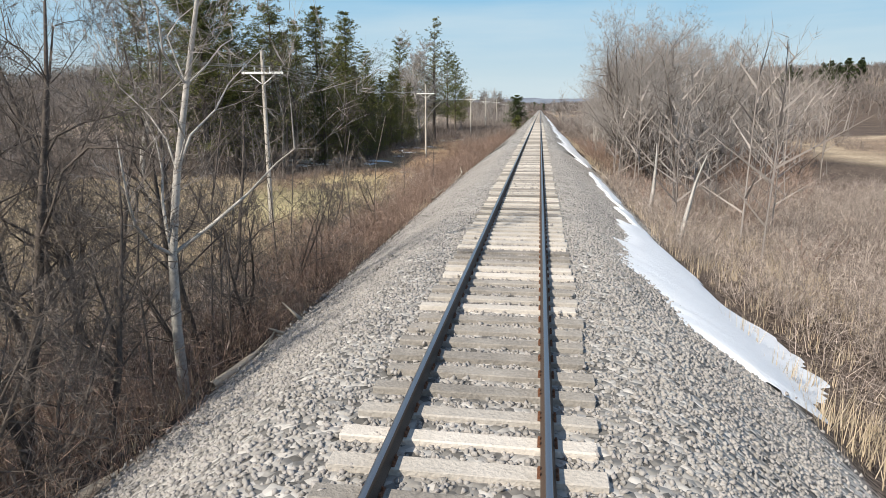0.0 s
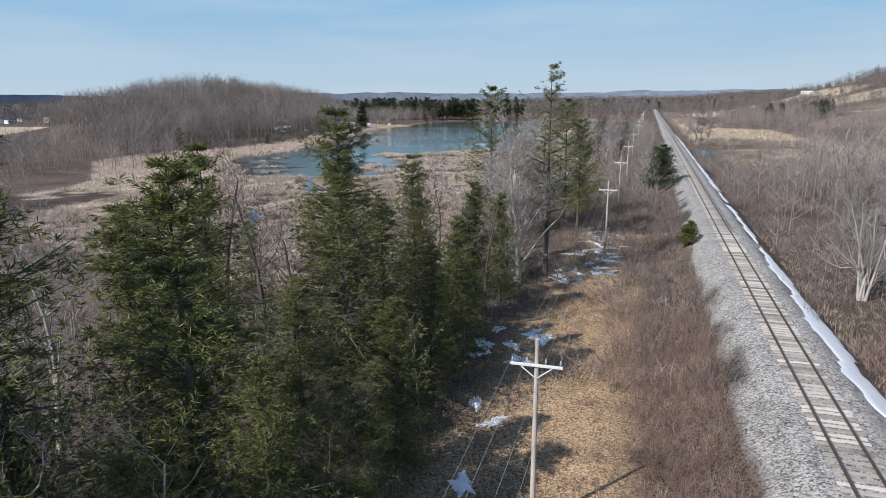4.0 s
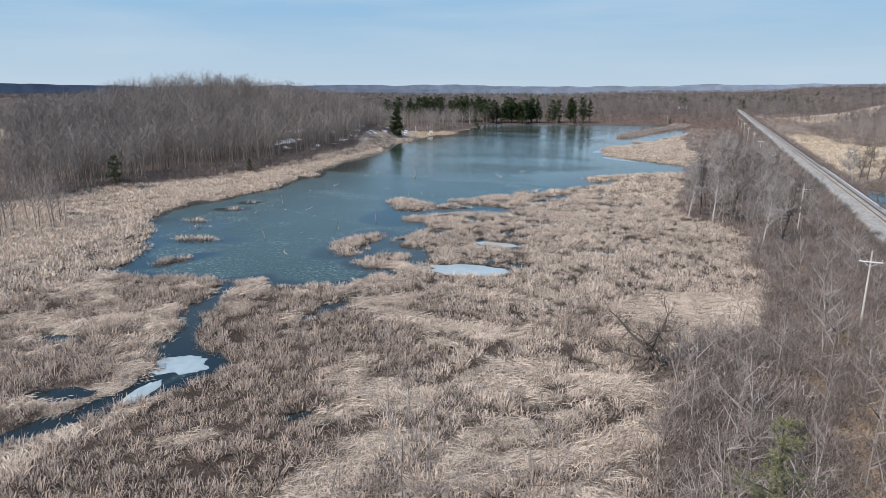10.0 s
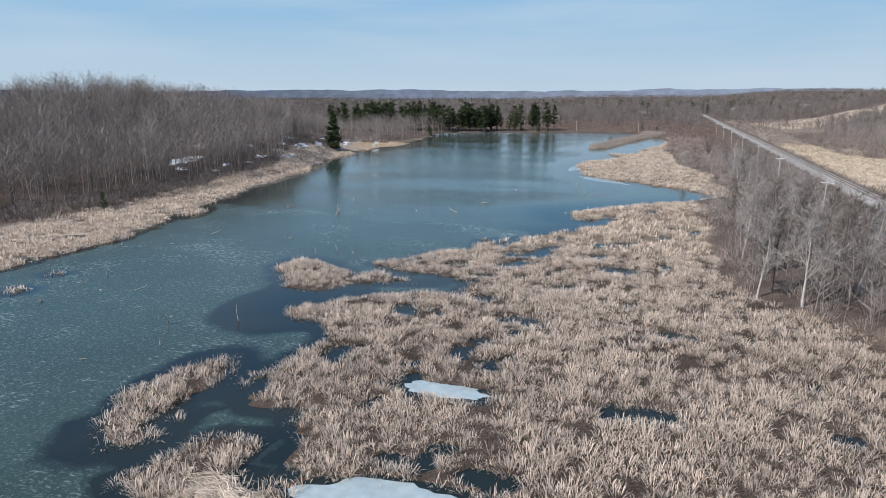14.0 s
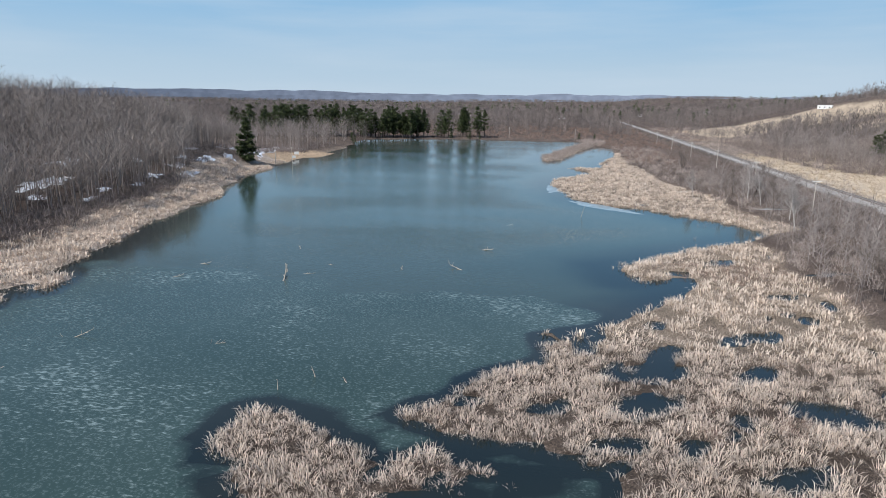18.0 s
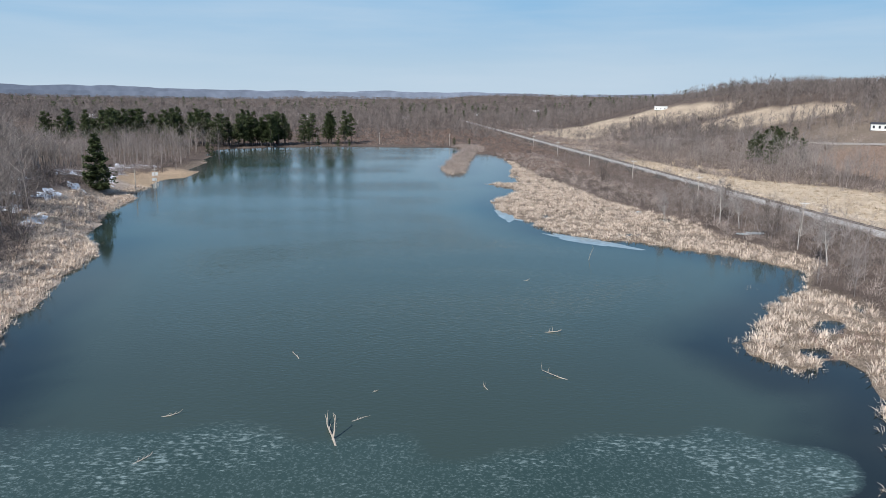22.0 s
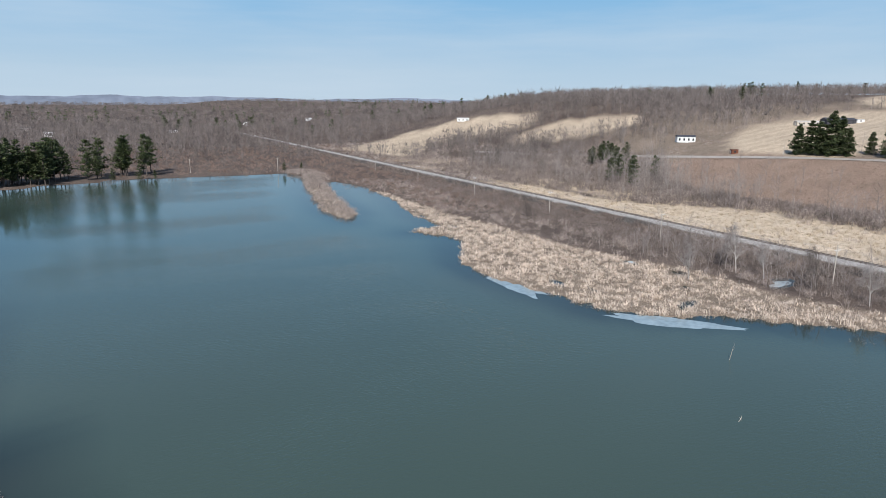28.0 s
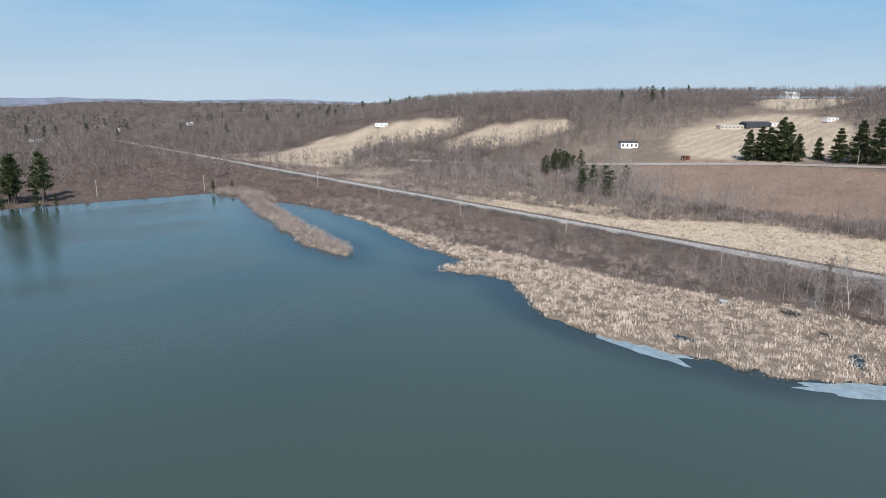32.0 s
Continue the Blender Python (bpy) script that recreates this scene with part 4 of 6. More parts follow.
for x in (-1.15, -0.45, 0.45, 1.15):
    cu = bpy.data.curves.new("wire", "CURVE")
    cu.dimensions, cu.bevel_depth, cu.bevel_resolution = "3D", 0.007, 1
    pts = []
    for a, b in zip(tops, tops[1:]):
        p, q = a @ Vector((x, -0.12, 9.27)), b @ Vector((x, -0.12, 9.27))
        for i in range(10):
            t = i / 10
            pts.append((*p.lerp(q, t).xy, p.lerp(q, t).z - 4 * t * (1 - t) * 0.7))
    sp = cu.splines.new("POLY")
    sp.points.add(len(pts) - 1)
    for s, p in zip(sp.points, pts):
        s.co = (*p, 1)
    cu.materials.append(M_WIRE)
    tagged(new("overhead_wire", cu), "thin slack overhead wire strung between the poles", "wire", "wires along the railway")

# ---------------------------------------------------------------- evergreens
hem = [conifer(100 + k, 1.0 * h, 0.30, w, 15, 28, 7, 0.1, 0.35, 0.5, 11, 0.6, 0.05, 0.66, 0.12) for k, (h, w) in enumerate(((21, 6.0), (20, 5.4), (21, 6.2)))]
white_pine = [conifer(120 + k, h, 0.32, w, 24 if k else 15, 17, 5, 0.2, -0.1, 0.46, 16, 0.6, 0.05, 0.5, 0.12) for k, (h, w) in enumerate(((25, 6.6), (23, 7.2)))]
low_pine = conifer(140, 10.5, 0.2, 5.6, 20, 15, 8, 0.04, 0.1, 0.6, 13, 0.35, 0.05, 0.62, 0.12)
HEM = "tall dark green hemlock with drooping ragged boughs"
PIN = "tall white pine with open feathery boughs"
first = {}
for k, x, y, size in ((0, -31.8, 81.0, 1.0), (1, -33.5, 89, 0.85), (0, -34.5, 96, 0.9), (0, -24.3, 112, 0.6), (1, -25, 131, 0.6), (0, -41, 82, 0.85), (1, -23.5, 97, 0.55), (0, -38, 126, 0.6), (1, -27.6, 85.5, 0.98), (2, -28.6, 101.2, 0.99), (0, -44, 103, 0.72), (2, -37, 118, 0.66), (0, -33, 127, 0.6),
                      (2, -36, 73, 0.8), (1, -28.5, 147, 0.62), (0, -47, 118, 0.5), (1, -52, 108, 0.62), (0, -55, 144, 0.42), (2, -35, 77, 0.85), (2, -30, 73, 0.6), (2, -26.5, 92.0, 0.62), (2, -24.5, 106.5, 0.55), (1, -30.5, 112, 0.7), (2, -31.5, 107, 0.85), (2, -30, 118, 0.8), (1, -26, 124, 0.7), (0, -23.6, 84.5, 0.6), (1, -22.6, 90, 0.5), (0, -25, 79.5, 0.55),
                      (0, -25.5, 116, 0.5), (1, -38, 84, 0.7), (2, -29.0, 133, 0.52), (0, -27.0, 139, 0.45)):
    if k not in first:
        first[k] = tree_thing("hemlock_tree", hem[k], x, y, HEM, "evergreen tree", (M_BARK, M_NEEDLE), 0.7 * k, "evergreens beside the pole line", size)
    else:
        tree_copy(first[k], x, y, size, x * 1.7 + y)
p0 = tree_thing("pine_tree", white_pine[0], -21.8, 142.5, PIN, "evergreen tree", (M_BARK, M_OLIVE), 0.3, "evergreens beside the pole line", 1.0)
p1 = tree_thing("pine_tree", white_pine[1], -33.1, 160.6, PIN, "evergreen tree", (M_BARK, M_NEEDLE), 1.3, "evergreens beside the pole line", 1.0)
for src, x, y, s in ((p1, -23.9, 177, 0.93), (p0, -26.5, 170, 0.78), (p1, -20.5, 167, 0.8),  (p1, -42, 70, 0.8), (p0, -31, 185, 0.62), (p1, -22, 192, 0.55)):
    tree_copy(src, x, y, s, x * 2.1 + y)
tree_thing("spreading_pine", low_pine, -7.2, 221.3, "low spreading pine at the edge of the ballast", "evergreen tree", (M_BARK, M_PINE), 0.4, "", 1.0)
tree_thing("juniper_bush", conifer(150, 3.2, 0.06, 1.5, 7, 12, 7, 0.03, 0.0, 0.35, 6, 0.2), -4.6, 156.3, "small rounded juniper on the bank", "bush", (M_BARK, M_NEEDLE), 0.0)

tree_thing("pine_tree", conifer(127, 25, 0.36, 9.0, 28, 20, 8, 0.1, 0.05, 0.7, 13, 0.55, 0.05, 0.62, 0.06), -33.5, 67.5, "very broad old white pine with long layered boughs", "evergreen tree", (M_BARK, M_NEEDLE), 0.9, "evergreens beside the pole line")
small_con = [conifer(160 + k, 10, 0.16, 2.6, 5, 12, 5, 0.25 - 0.05 * k, 0.0, 0.6, 7, 0.6, 0.2, 0.5) for k in range(3)]
spruce = [conifer(170 + k, 10, 0.16, 2.9, 7, 15, 9, 0.04, 0.15, 0.65, 8, 0.25, 0.2, 0.75) for k in range(2)]
c0 = [tree_thing("distant_conifer", small_con[k], x, y, "dark pine standing on the far shore", "evergreen tree", (M_BARK, M_PINE), 0.0, "pines on the far shore", 2.2)
      for k, (x, y) in enumerate(((-236, 752), (-222, 764), (-205, 776)))]
crng = random.Random(31)
for k in range(130):
    u = crng.uniform(-0.95, 1)
    x, y = -246 + 98 * u + crng.uniform(-6, 6), max(722, 752 + 36 * u) + crng.uniform(2, 26 if u > 0 else 60)
    if 0.52 < u < 0.64:
        continue
    tree_copy(c0[k % 3], x, y, crng.uniform(1.2, 2.5), crng.uniform(0, 6))
s0 = [tree_thing("spruce_tree", spruce[k], x, y, "dense dark green spruce beside the road", "evergreen tree", (M_BARK, M_PINE), 0.0, "spruces along the road", s)
      for k, (x, y, s) in enumerate(((203, 618, 1.8), (206, 607, 2.0)))]
for k, (x, y, s) in enumerate(((208, 601, 1.75), (206, 612, 1.4), (211, 592, 1.1), (217, 572, 1.35), (219, 562, 1.6), (221, 553, 1.7), (223, 543, 1.5), (225, 533, 1.7), (216, 600, 1.5), (222, 585, 0.9), (228, 520, 1.6))):
    tree_copy(s0[k % 2], x, y, s * 1.45, k * 1.3)
tree_copy(s0[0], -224, 532, 1.85, 0.4)
for k, (x, y, s) in enumerate(((-72, 787, 0.62), (-60, 789, 0.5), (-158, 779, 0.9), (-172, 774, 0.8), (-150, 779, 0.6), (-205, 300, 0.9), (-190, 345, 0.5), (-230, 700, 0.75), (-225, 690, 0.6))):
    tree_copy(c0[k % 3], x, y, s * 1.1, k)
for k in range(70):
    kind = crng.random()
    if kind < 0.12:
        x, y, s = crng.uniform(74, 112), crng.uniform(615, 660), crng.uniform(1.1, 1.8)
    elif kind < 0.40:
        x, y, s = crng.uniform(120, 140), crng.uniform(690, 715), crng.uniform(1.0, 1.4)
    elif kind < 0.6:
        x, y, s = crng.uniform(380, 700), crng.uniform(820, 1150), crng.uniform(1.2, 1.9)
    elif kind < 0.8:
        x, y, s = crng.uniform(250, 420), crng.uniform(1130, 1350), crng.uniform(1.4, 2.0)
    else:
        x, y, s = crng.uniform(-100, 250), crng.uniform(1150, 1500), crng.uniform(1.3, 1.9)
    tree_copy(c0[k % 3], x, y, s, k * 0.7)
far_shapes = [(np.concatenate([a[0], b[0]]) , np.concatenate([a[1], b[1] + len(a[0])])) for a, b in (conifer(180 + k, 10, 0.2, 3.0, 2, 6, 3, 0.1, 0.1, 1.8, 2, 0.3, 0.25) for k in range(3))]
scatter("far_conifers", far_shapes, points(1600, -1200, 1400, 1300, 3200, lambda x, y: step(0.56, 0.66, vnoise(x, y, 160, 71)) * 0.55, 72, 1.3, 2.1), M_PINE,
        "scattered dark evergreen stands on the far hills", "evergreen woods")

# ---------------------------------------------------------------- leafless trees close to the path
BARE = "leafless grey hardwood tree with fine bare twigs"
near = [bare_tree(200 + k, h, r, 3, (4, 3, 2) if k == 2 else (3, 3, 2) if k < 2 else (3, 2, 2), cl, sp, (4, 4, 5, 3, 5, 4)[k], (0.5, 0.5, 0.75, 1.0, 0.6, 0.5)[k], lean, stems) for k, (h, r, cl, sp, lean, stems) in enumerate((
    (13, 0.145, 0.3, 0.55, (0.05, 0), 1), (10, 0.14, 0.3, 0.6, (0.15, 0.1), 1), (20, 0.19, 0.2, 0.45, (0, 0), 5), (16, 0.27, 0.3, 0.6, (0, 0.05), 1),
    (13, 0.2, 0.12, 0.5, (0, 0), 4), (6, 0.07, 0.2, 0.7, (0.05, 0), 2)))]
near.append(bare_tree(207, 16, 0.26, 2, (4, 4), 0.3, 0.5, 5, 3.0))
NEAR_TREES = [(0, -6.9, 16.8, 0.85, 1), (1, -8.0, 19.4, 0.8, 0), (1, -7.6, 13.4, 0.7, 0), (0, -8.5, 12.6, 0.62, 0), (1, -7.0, 14.4, 0.55, 0), (0, -9.5, 21, 0.7, 0), (1, -10.5, 17, 0.8, 0),
              (0, -7.4, 9.0, 0.7, 0), (5, -7.0, 10.6, 0.8, 0), (5, -8.2, 10.0, 0.9, 0), (1, -7.9, 11.7, 0.7, 0), (5, -6.7, 12.2, 0.7, 0), (0, -9.9, 9.6, 0.7, 0), (5, -8.8, 17.6, 0.9, 0), (5, -7.3, 18.4, 0.7, 0), (5, -7.6, 21.5, 0.8, 0), (1, -9.2, 14.9, 0.9, 0), (0, -11.5, 19.5, 0.8, 0), (1, -12.2, 13, 0.9, 0), (0, -13, 20.5, 0.75, 0), (1, -15.5, 18, 0.9, 0), (0, -16.5, 22, 0.8, 0), (1, -9, 23, 0.7, 0), (4, -10.2, 11.2, 0.6, 0), (4, -12.8, 16.5, 0.6, 0), (0, -18, 19, 0.8, 0), (1, -20, 23, 0.9, 0), (4, -15, 24, 0.5, 0), (5, -9.5, 33.5, 0.8, 0), (5, -12, 30, 0.9, 0), (1, -11, 9, 0.8, 0), (1, -13.5, 24, 0.75, 0), (0, -14, 15, 0.7, 0), (5, -8.3, 26, 0.75, 0), (5, -7.6, 38, 0.7, 0),
              (3, -40.6, 105.8, 1.05, 0), (3, -39.2, 64.5, 1.15, 1), (3, -27.3, 75.5, 0.75, 0), (3, -30, 95, 0.9, 0), (3, -24.5, 122, 0.8, 0), (3, -35, 101, 1.0, 0),
              (3, -33, 111, 0.9, 1), (3, -29, 121, 0.95, 0), (3, -36, 135, 0.85, 1), (3, -28.5, 153, 0.9, 1), (2, 8.0, 64, 0.62, 2), (2, 11.5, 74, 0.65, 2), (2, 16, 84, 0.7, 2), (2, 14, 100, 0.65, 2),  (3, -30, 79, 0.8, 1), (3, -34.5, 84, 0.85, 1), (3, -27.3, 82, 0.6, 1), (3, -38, 78, 0.85, 1), (3, -43, 92, 0.9, 1), (3, -46, 85, 0.9, 0), (3, -45, 112, 0.9, 0),
              (3, -38, 150, 0.7, 0), (3, -50, 96, 0.85, 0), (1, -22, 78, 0.9, 0), (1, -23.5, 87, 0.8, 0), (3, -26, 70, 0.7, 0), (3, -47, 75, 0.8, 0),
              (4, 11, 78, 0.9, 2), (4, 16, 108, 1.0, 2), (4, 12, 112, 0.9, 2), (4, 18, 118, 1.0, 2), (4, 15, 128, 0.9, 2), (4, 12, 142, 0.9, 1), (4, 17, 138, 1.0, 0), (4, 14, 152, 0.9, 0), (4, 18, 166, 1.0, 0), (4, 12, 90, 0.85, 2), (4, 9.0, 69, 1.05, 2), (4, 10.5, 66, 0.9, 2), (4, 12, 72, 1.0, 2), (4, 10, 97, 1.15, 2), (4, 15, 99, 1.1, 2), (3, 13, 64, 0.8, 2), (4, 20, 80, 1.0, 2), (1, 10.5, 58, 0.9, 2), (1, 8.8, 44.5, 1.0, 2), (3, 11.3, 101, 1.1, 2), (4, 13.5, 86, 1.0, 2), (3, 12.5, 76, 0.9, 2), (4, 14, 60, 0.7, 2), (3, 18, 92, 0.95, 2), (3, 14, 118, 1.0, 2),
              (3, 20, 108, 0.95, 2), (4, 17, 72, 0.9, 2), (3, 22, 128, 1.0, 2), (3, 13, 134, 0.9, 1), (3, 27, 118, 0.9, 2), (3, 16, 146, 0.95, 0), (3, 24, 142, 0.9, 0), (3, 31, 135, 0.9, 0), (3, 19, 158, 0.9, 1),
              (3, 28, 160, 0.9, 0), (3, 36, 150, 0.9, 0), (3, 23, 100, 0.85, 2), (4, 26, 84, 0.8, 2), (3, 33, 105, 0.9, 2), (1, 11, 52, 0.7, 2),
              (3, -33, 317, 0.85, 1), (3, -38.5, 320, 0.8, 1), (3, -36, 324, 0.8, 0), (3, -29, 322, 0.9, 0), (3, -24, 326, 0.9, 1), (3, -21, 339, 0.85, 0), (3, -24, 292, 0.8, 1), (3, -20, 300, 0.8, 0),
              (3, -35, 335, 0.75, 0), (3, -38, 345, 0.8, 1), (3, -30, 345, 0.85, 0), (3, -24, 352, 0.8, 0), (3, -33, 358, 0.8, 0), (3, -27, 368, 0.75, 1), (3, -37, 372, 0.7, 0), (3, -30.5, 431, 0.75, 1),
              (3, -26.5, 447, 0.6, 1), (3, -27, 459, 0.6, 0), (3, -26, 474, 0.65, 1), (3, -28, 481, 0.75, 1), (3, -24, 488, 0.65, 0), (3, -44, 483, 0.55, 1), (3, -21, 466, 0.55, 0), (4, -32, 572, 0.75, 0),
              (3, -29, 495, 0.5, 0), (1, -40, 545, 0.8, 0), (3, 9, 402, 0.7, 1), (3, 12, 408, 0.75, 0), (3, 15, 412, 0.7, 0), (3, 10, 415, 0.65, 1), (3, 17, 405, 0.6, 0)]
made = {}
for k, x, y, s, pale in NEAR_TREES:
    k = 6 if y > 280 and k == 3 else k
    if (k, pale) not in made:
        made[k, pale] = tree_thing("bare_tree", near[k], x, y, (BARE, "leafless tree with pale grey bark and bare limbs", "leafless tree with dark limbs and pale grey twigs")[pale], "tree",
                                   (M_PALEBARK if pale == 1 else M_BARK, M_PALETWIG if pale else M_TWIG), x, "bare trees", s)
    else:
        tree_copy(made[k, pale], x, y, s, x * 3.1 + y * 0.7)
tree_thing("bare_tree", bare_tree(271, 18.5, 0.34, 3, (4, 3, 3), 0.12, 0.42, 3, 2.2, (0.02, 0), 3), -24.7, 138.2, "large pale grey leafless tree with forking limbs", "tree", (M_PALEBARK, M_PALETWIG), 0.4, "bare trees")


def sprawling_tree(seed, reach):
    """An old leaning tree whose crooked limbs spread wide and low."""
    rng = np.random.default_rng(seed)
    trunk, crown = Shape(), Shape()
    p, d = np.zeros(3), unit(np.array([-0.75, 0.1, 1.0]))
    spine = []
    for i in range(5):
        q = p + d * 0.75
        trunk.limb(p, q, 0.36 - 0.05 * i, 0.36 - 0.05 * (i + 1), 7)
        d = unit(d + rng.normal(0, 0.16, 3) + np.array([-0.05, 0, 0.05]))
        p = q
        spine.append(p)

    def limb(p, d, length, r, lev):
        n = 7 if lev == 0 else 5
        for i in range(n):
            d = unit(d + rng.normal(0, 0.34, 3) + np.array([0, 0, 0.05 + 0.10 * (i > n * 0.6)]))
            q = p + d * length / n
            crown.limb(p, q, r * (1 - 0.85 * i / n), r * (1 - 0.85 * (i + 1) / n), 5 if lev == 0 else 3)
            if lev < 2 and i > 0:
                for k in range(1 + (lev == 0)):
                    limb(q, unit(d * 0.6 + rng.normal(0, 0.75, 3)), length * rng.uniform(0.25, 0.45), r * 0.42 * (1 - 0.7 * i / n), lev + 1)
            elif lev == 2:
                crown.blade(q, q + unit(d + rng.normal(0, 0.7, 3)) * rng.uniform(0.3, 0.8), 0.014, rng)
            p = q

    for k in range(8):
        a = k * 0.8 + rng.uniform(-0.3, 0.3)
        limb(spine[1 + k % 4], unit(np.array([math.cos(a), math.sin(a), rng.uniform(0.25, 0.9)])), reach * rng.uniform(0.65, 1.1), 0.15, 0)
    return trunk.done(), crown.done()


tree_thing("gnarled_tree", sprawling_tree(261, 6.6), -37.6, 226.0, "dark gnarled leafless tree sprawling over flattened reeds", "tree", (M_BARK, M_BARK), 0.2)
snag_shape = bare_tree(262, 4.6, 0.17, 1, (1,), 0.7, 0.3, 0, 1.0, (0.1, 0))
tree_thing("dead_snag", snag_shape, 7.4, 45.5, "broken pale dead trunk standing in the brush", "dead tree", (M_PALEBARK, M_PALEBARK), 0.0)
tree_thing("dead_snag", bare_tree(263, 5.2, 0.15, 1, (1,), 0.8, 0.3, 0, 1.0, (0.05, 0.05)), 7.6, 37.2, "broken pale dead trunk standing in the brush", "dead tree", (M_PALEBARK, M_PALEBARK), 0.0)

sapling = [sketch_tree(380 + k, 4.5 + 0.7 * k, 10, 8, 0.011, 0.6, 0.12, 0.04) for k in range(6)]
tall_sapling = [sketch_tree(390 + k, 5 + 0.8 * k, 10, 7, 0.022, 0.6, 0.12, 0.05) for k in range(6)]
scatter("bank_saplings", sapling, points(230, -30, -6.4, 9, 64, lambda x, y: step(-6.4, -7.2, x) * (1 - field_masks(x, y)[3] * step(24, 29, y)) * (1 - field_masks(x, y)[4]) * (1 - 0.75 * step(28, 40, y)), 381, 0.5, 0.95), M_TWIG, "tangled leafless saplings crowding the bank", "saplings")
scatter("wood_saplings", sapling, points(620, -60, -22, 62, 205, lambda x, y: (0.9 - 0.5 * step(112, 122, y)) * step(-22, -25, x), 382, 0.7, 1.5), M_GROVE, "slender leafless saplings under the evergreens", "saplings")
scatter("east_saplings", tall_sapling, points(650, 7, 62, 30, 260, lambda x, y: 0.9 * (1 - step(0.30, 0.38, x / y) * step(175, 160, y)), 383, 0.6, 1.6), M_GROVE, "slender leafless saplings in the brush", "saplings")
scatter("lineside_saplings", tall_sapling, points(900, -46, -8, 185, 520, lambda x, y: (1 - marsh(x, y)) * (0.3 + 0.7 * step(0.35, 0.5, vnoise(x, y, 16, 385))), 384, 0.6, 1.4), M_GROVE, "slender leafless saplings along the railway", "saplings")

# ---------------------------------------------------------------- woods and brush further off
mid = [sketch_tree(300 + k, 14.5 + k, 15, 11, 0.036, 0.62, 0.28) for k in range(6)]
grove = [sketch_tree(340 + k, 13 + k, 14, 8, 0.036, 0.5, 0.22, 0.13) for k in range(6)]
far_tree = [haze_tree(320 + k, 14 + k * 0.6, 26, 0.24, 3.4) for k in range(6)]


def west_wood(x, y):
    edge = -204 - 6 * step(240, 300, y) + 8 * step(320, 360, y) - 8 * step(400, 460, y) - 32 * step(455, 530, y) + 4 * (vnoise(x, y, 12, 81) - 0.5)
    return step(0, 6, oval(x, y, -234, 588, 24, 56, 0.1)) * step(edge, edge - 4, x) * (1 - field_masks(x, y)[1]) * step(0, 14, y - 141 - 0.68 * (-x - 30)) * step(640, 560, y + 0.35 * (x + 230))


scatter("west_hill_woods", mid, points(10200, -420, -190, 210, 620, lambda x, y: west_wood(x, y) * step(-420, -350, x), 83, 0.6, 0.95), M_WOODS, "leafless grey hardwood forest on a low hill", "woods")
scatter("west_back_woods", far_tree, points(3000, -900, -370, 330, 900, lambda x, y: west_wood(x, y) * 0.6, 84, 0.7, 1.1), M_FARWOODS, "leafless grey hardwood forest behind the hill", "woods")
scatter("marsh_edge_woods", mid, points(260, -240, -160, 190, 262, lambda x, y: step(-168, -178, x - 0.35 * (y - 230)) * 0.9, 85, 0.45, 0.75), M_WOODS, "leafless trees at the western marsh edge", "woods")


def north_wood(x, y):
    e, w, r, c, g = field_masks(x, y)
    return np.clip(1 - e - w, 0, 1) * step(0.28, 0.42, vnoise(x, y, 70, 91) + 0.25 * step(900, 1400, y)) * (1 - step(30, 8, np.abs(x)) * step(1500, 1200, y))


scatter("north_woods", far_tree, points(8500, -700, 420, 800, 1500, lambda x, y: north_wood(x, y) * step(800, 860, y + 0.05 * x), 92, 0.55, 0.95), M_FARWOODS, "leafless woodland north of the dam", "woods")
scatter("shore_woods", mid, points(420, -300, -215, 600, 800, lambda x, y: step(-226, -236, x - 6 * np.sin(y / 30)), 93, 0.6, 0.95), M_WOODS, "leafless trees behind the far shore", "woods")
scatter("east_ridge_woods", far_tree, points(10500, 215, 1100, 420, 1500, lambda x, y: np.clip(1 - field_masks(x, y)[0], 0, 1) * step(262, 300, x + 0.25 * (y - 800)) * 0.9, 94, 0.6, 1.0), M_FARWOODS, "leafless forest on the eastern ridge", "woods")
scatter("southeast_woods", far_tree, points(1700, 110, 460, 190, 480, lambda x, y: step(95, 150, x - 0.15 * (y - 200)) * 0.8, 388, 0.6, 1.0), M_FARWOODS, "leafless wooded rise beyond the ploughed field", "woods")
ridge_tree = [haze_tree(330 + k, 9 + k * 0.5, 24, 0.9, 8.5) for k in range(4)]
scatter("far_woods", ridge_tree, points(9500, -2600, 2600, 1450, 3600, lambda x, y: step(0.25, 0.45, vnoise(x, y, 220, 95)), 96, 0.8, 1.4), M_FARWOODS, "distant leafless hills", "woods")
scatter("east_trees", mid, points(1900, 14, 190, 250, 900, lambda x, y: np.clip(1 - sum(field_masks(x, y)) - pale_strip(x, y), 0, 1) * step(0.5, 0.62, vnoise(x, y, 26, 97)) * step(14, 40, x), 98, 0.45, 0.8), M_WOODS, "leafless trees in the brush east of the line", "woods")
scatter("east_near_woods", grove, points(800, 19, 75, 58, 250, lambda x, y: (0.35 + 0.65 * step(0.35, 0.5, vnoise(x, y, 15, 100))) * (1 - step(0.33, 0.40, x / y) * step(180, 165, y)), 99, 0.5, 0.95), M_GROVE, "bare young woods east of the line", "woods")
scatter("lineside_grove", grove, points(330, -42, -12, 285, 500, lambda x, y: (1 - marsh(x, y)) * step(0.3, 0.5, vnoise(x, y, 18, 105)) * (0.35 + 0.65 * step(400, 360, y)), 133, 0.4, 0.75), M_GROVE, "young leafless trees along the marsh edge", "woods")
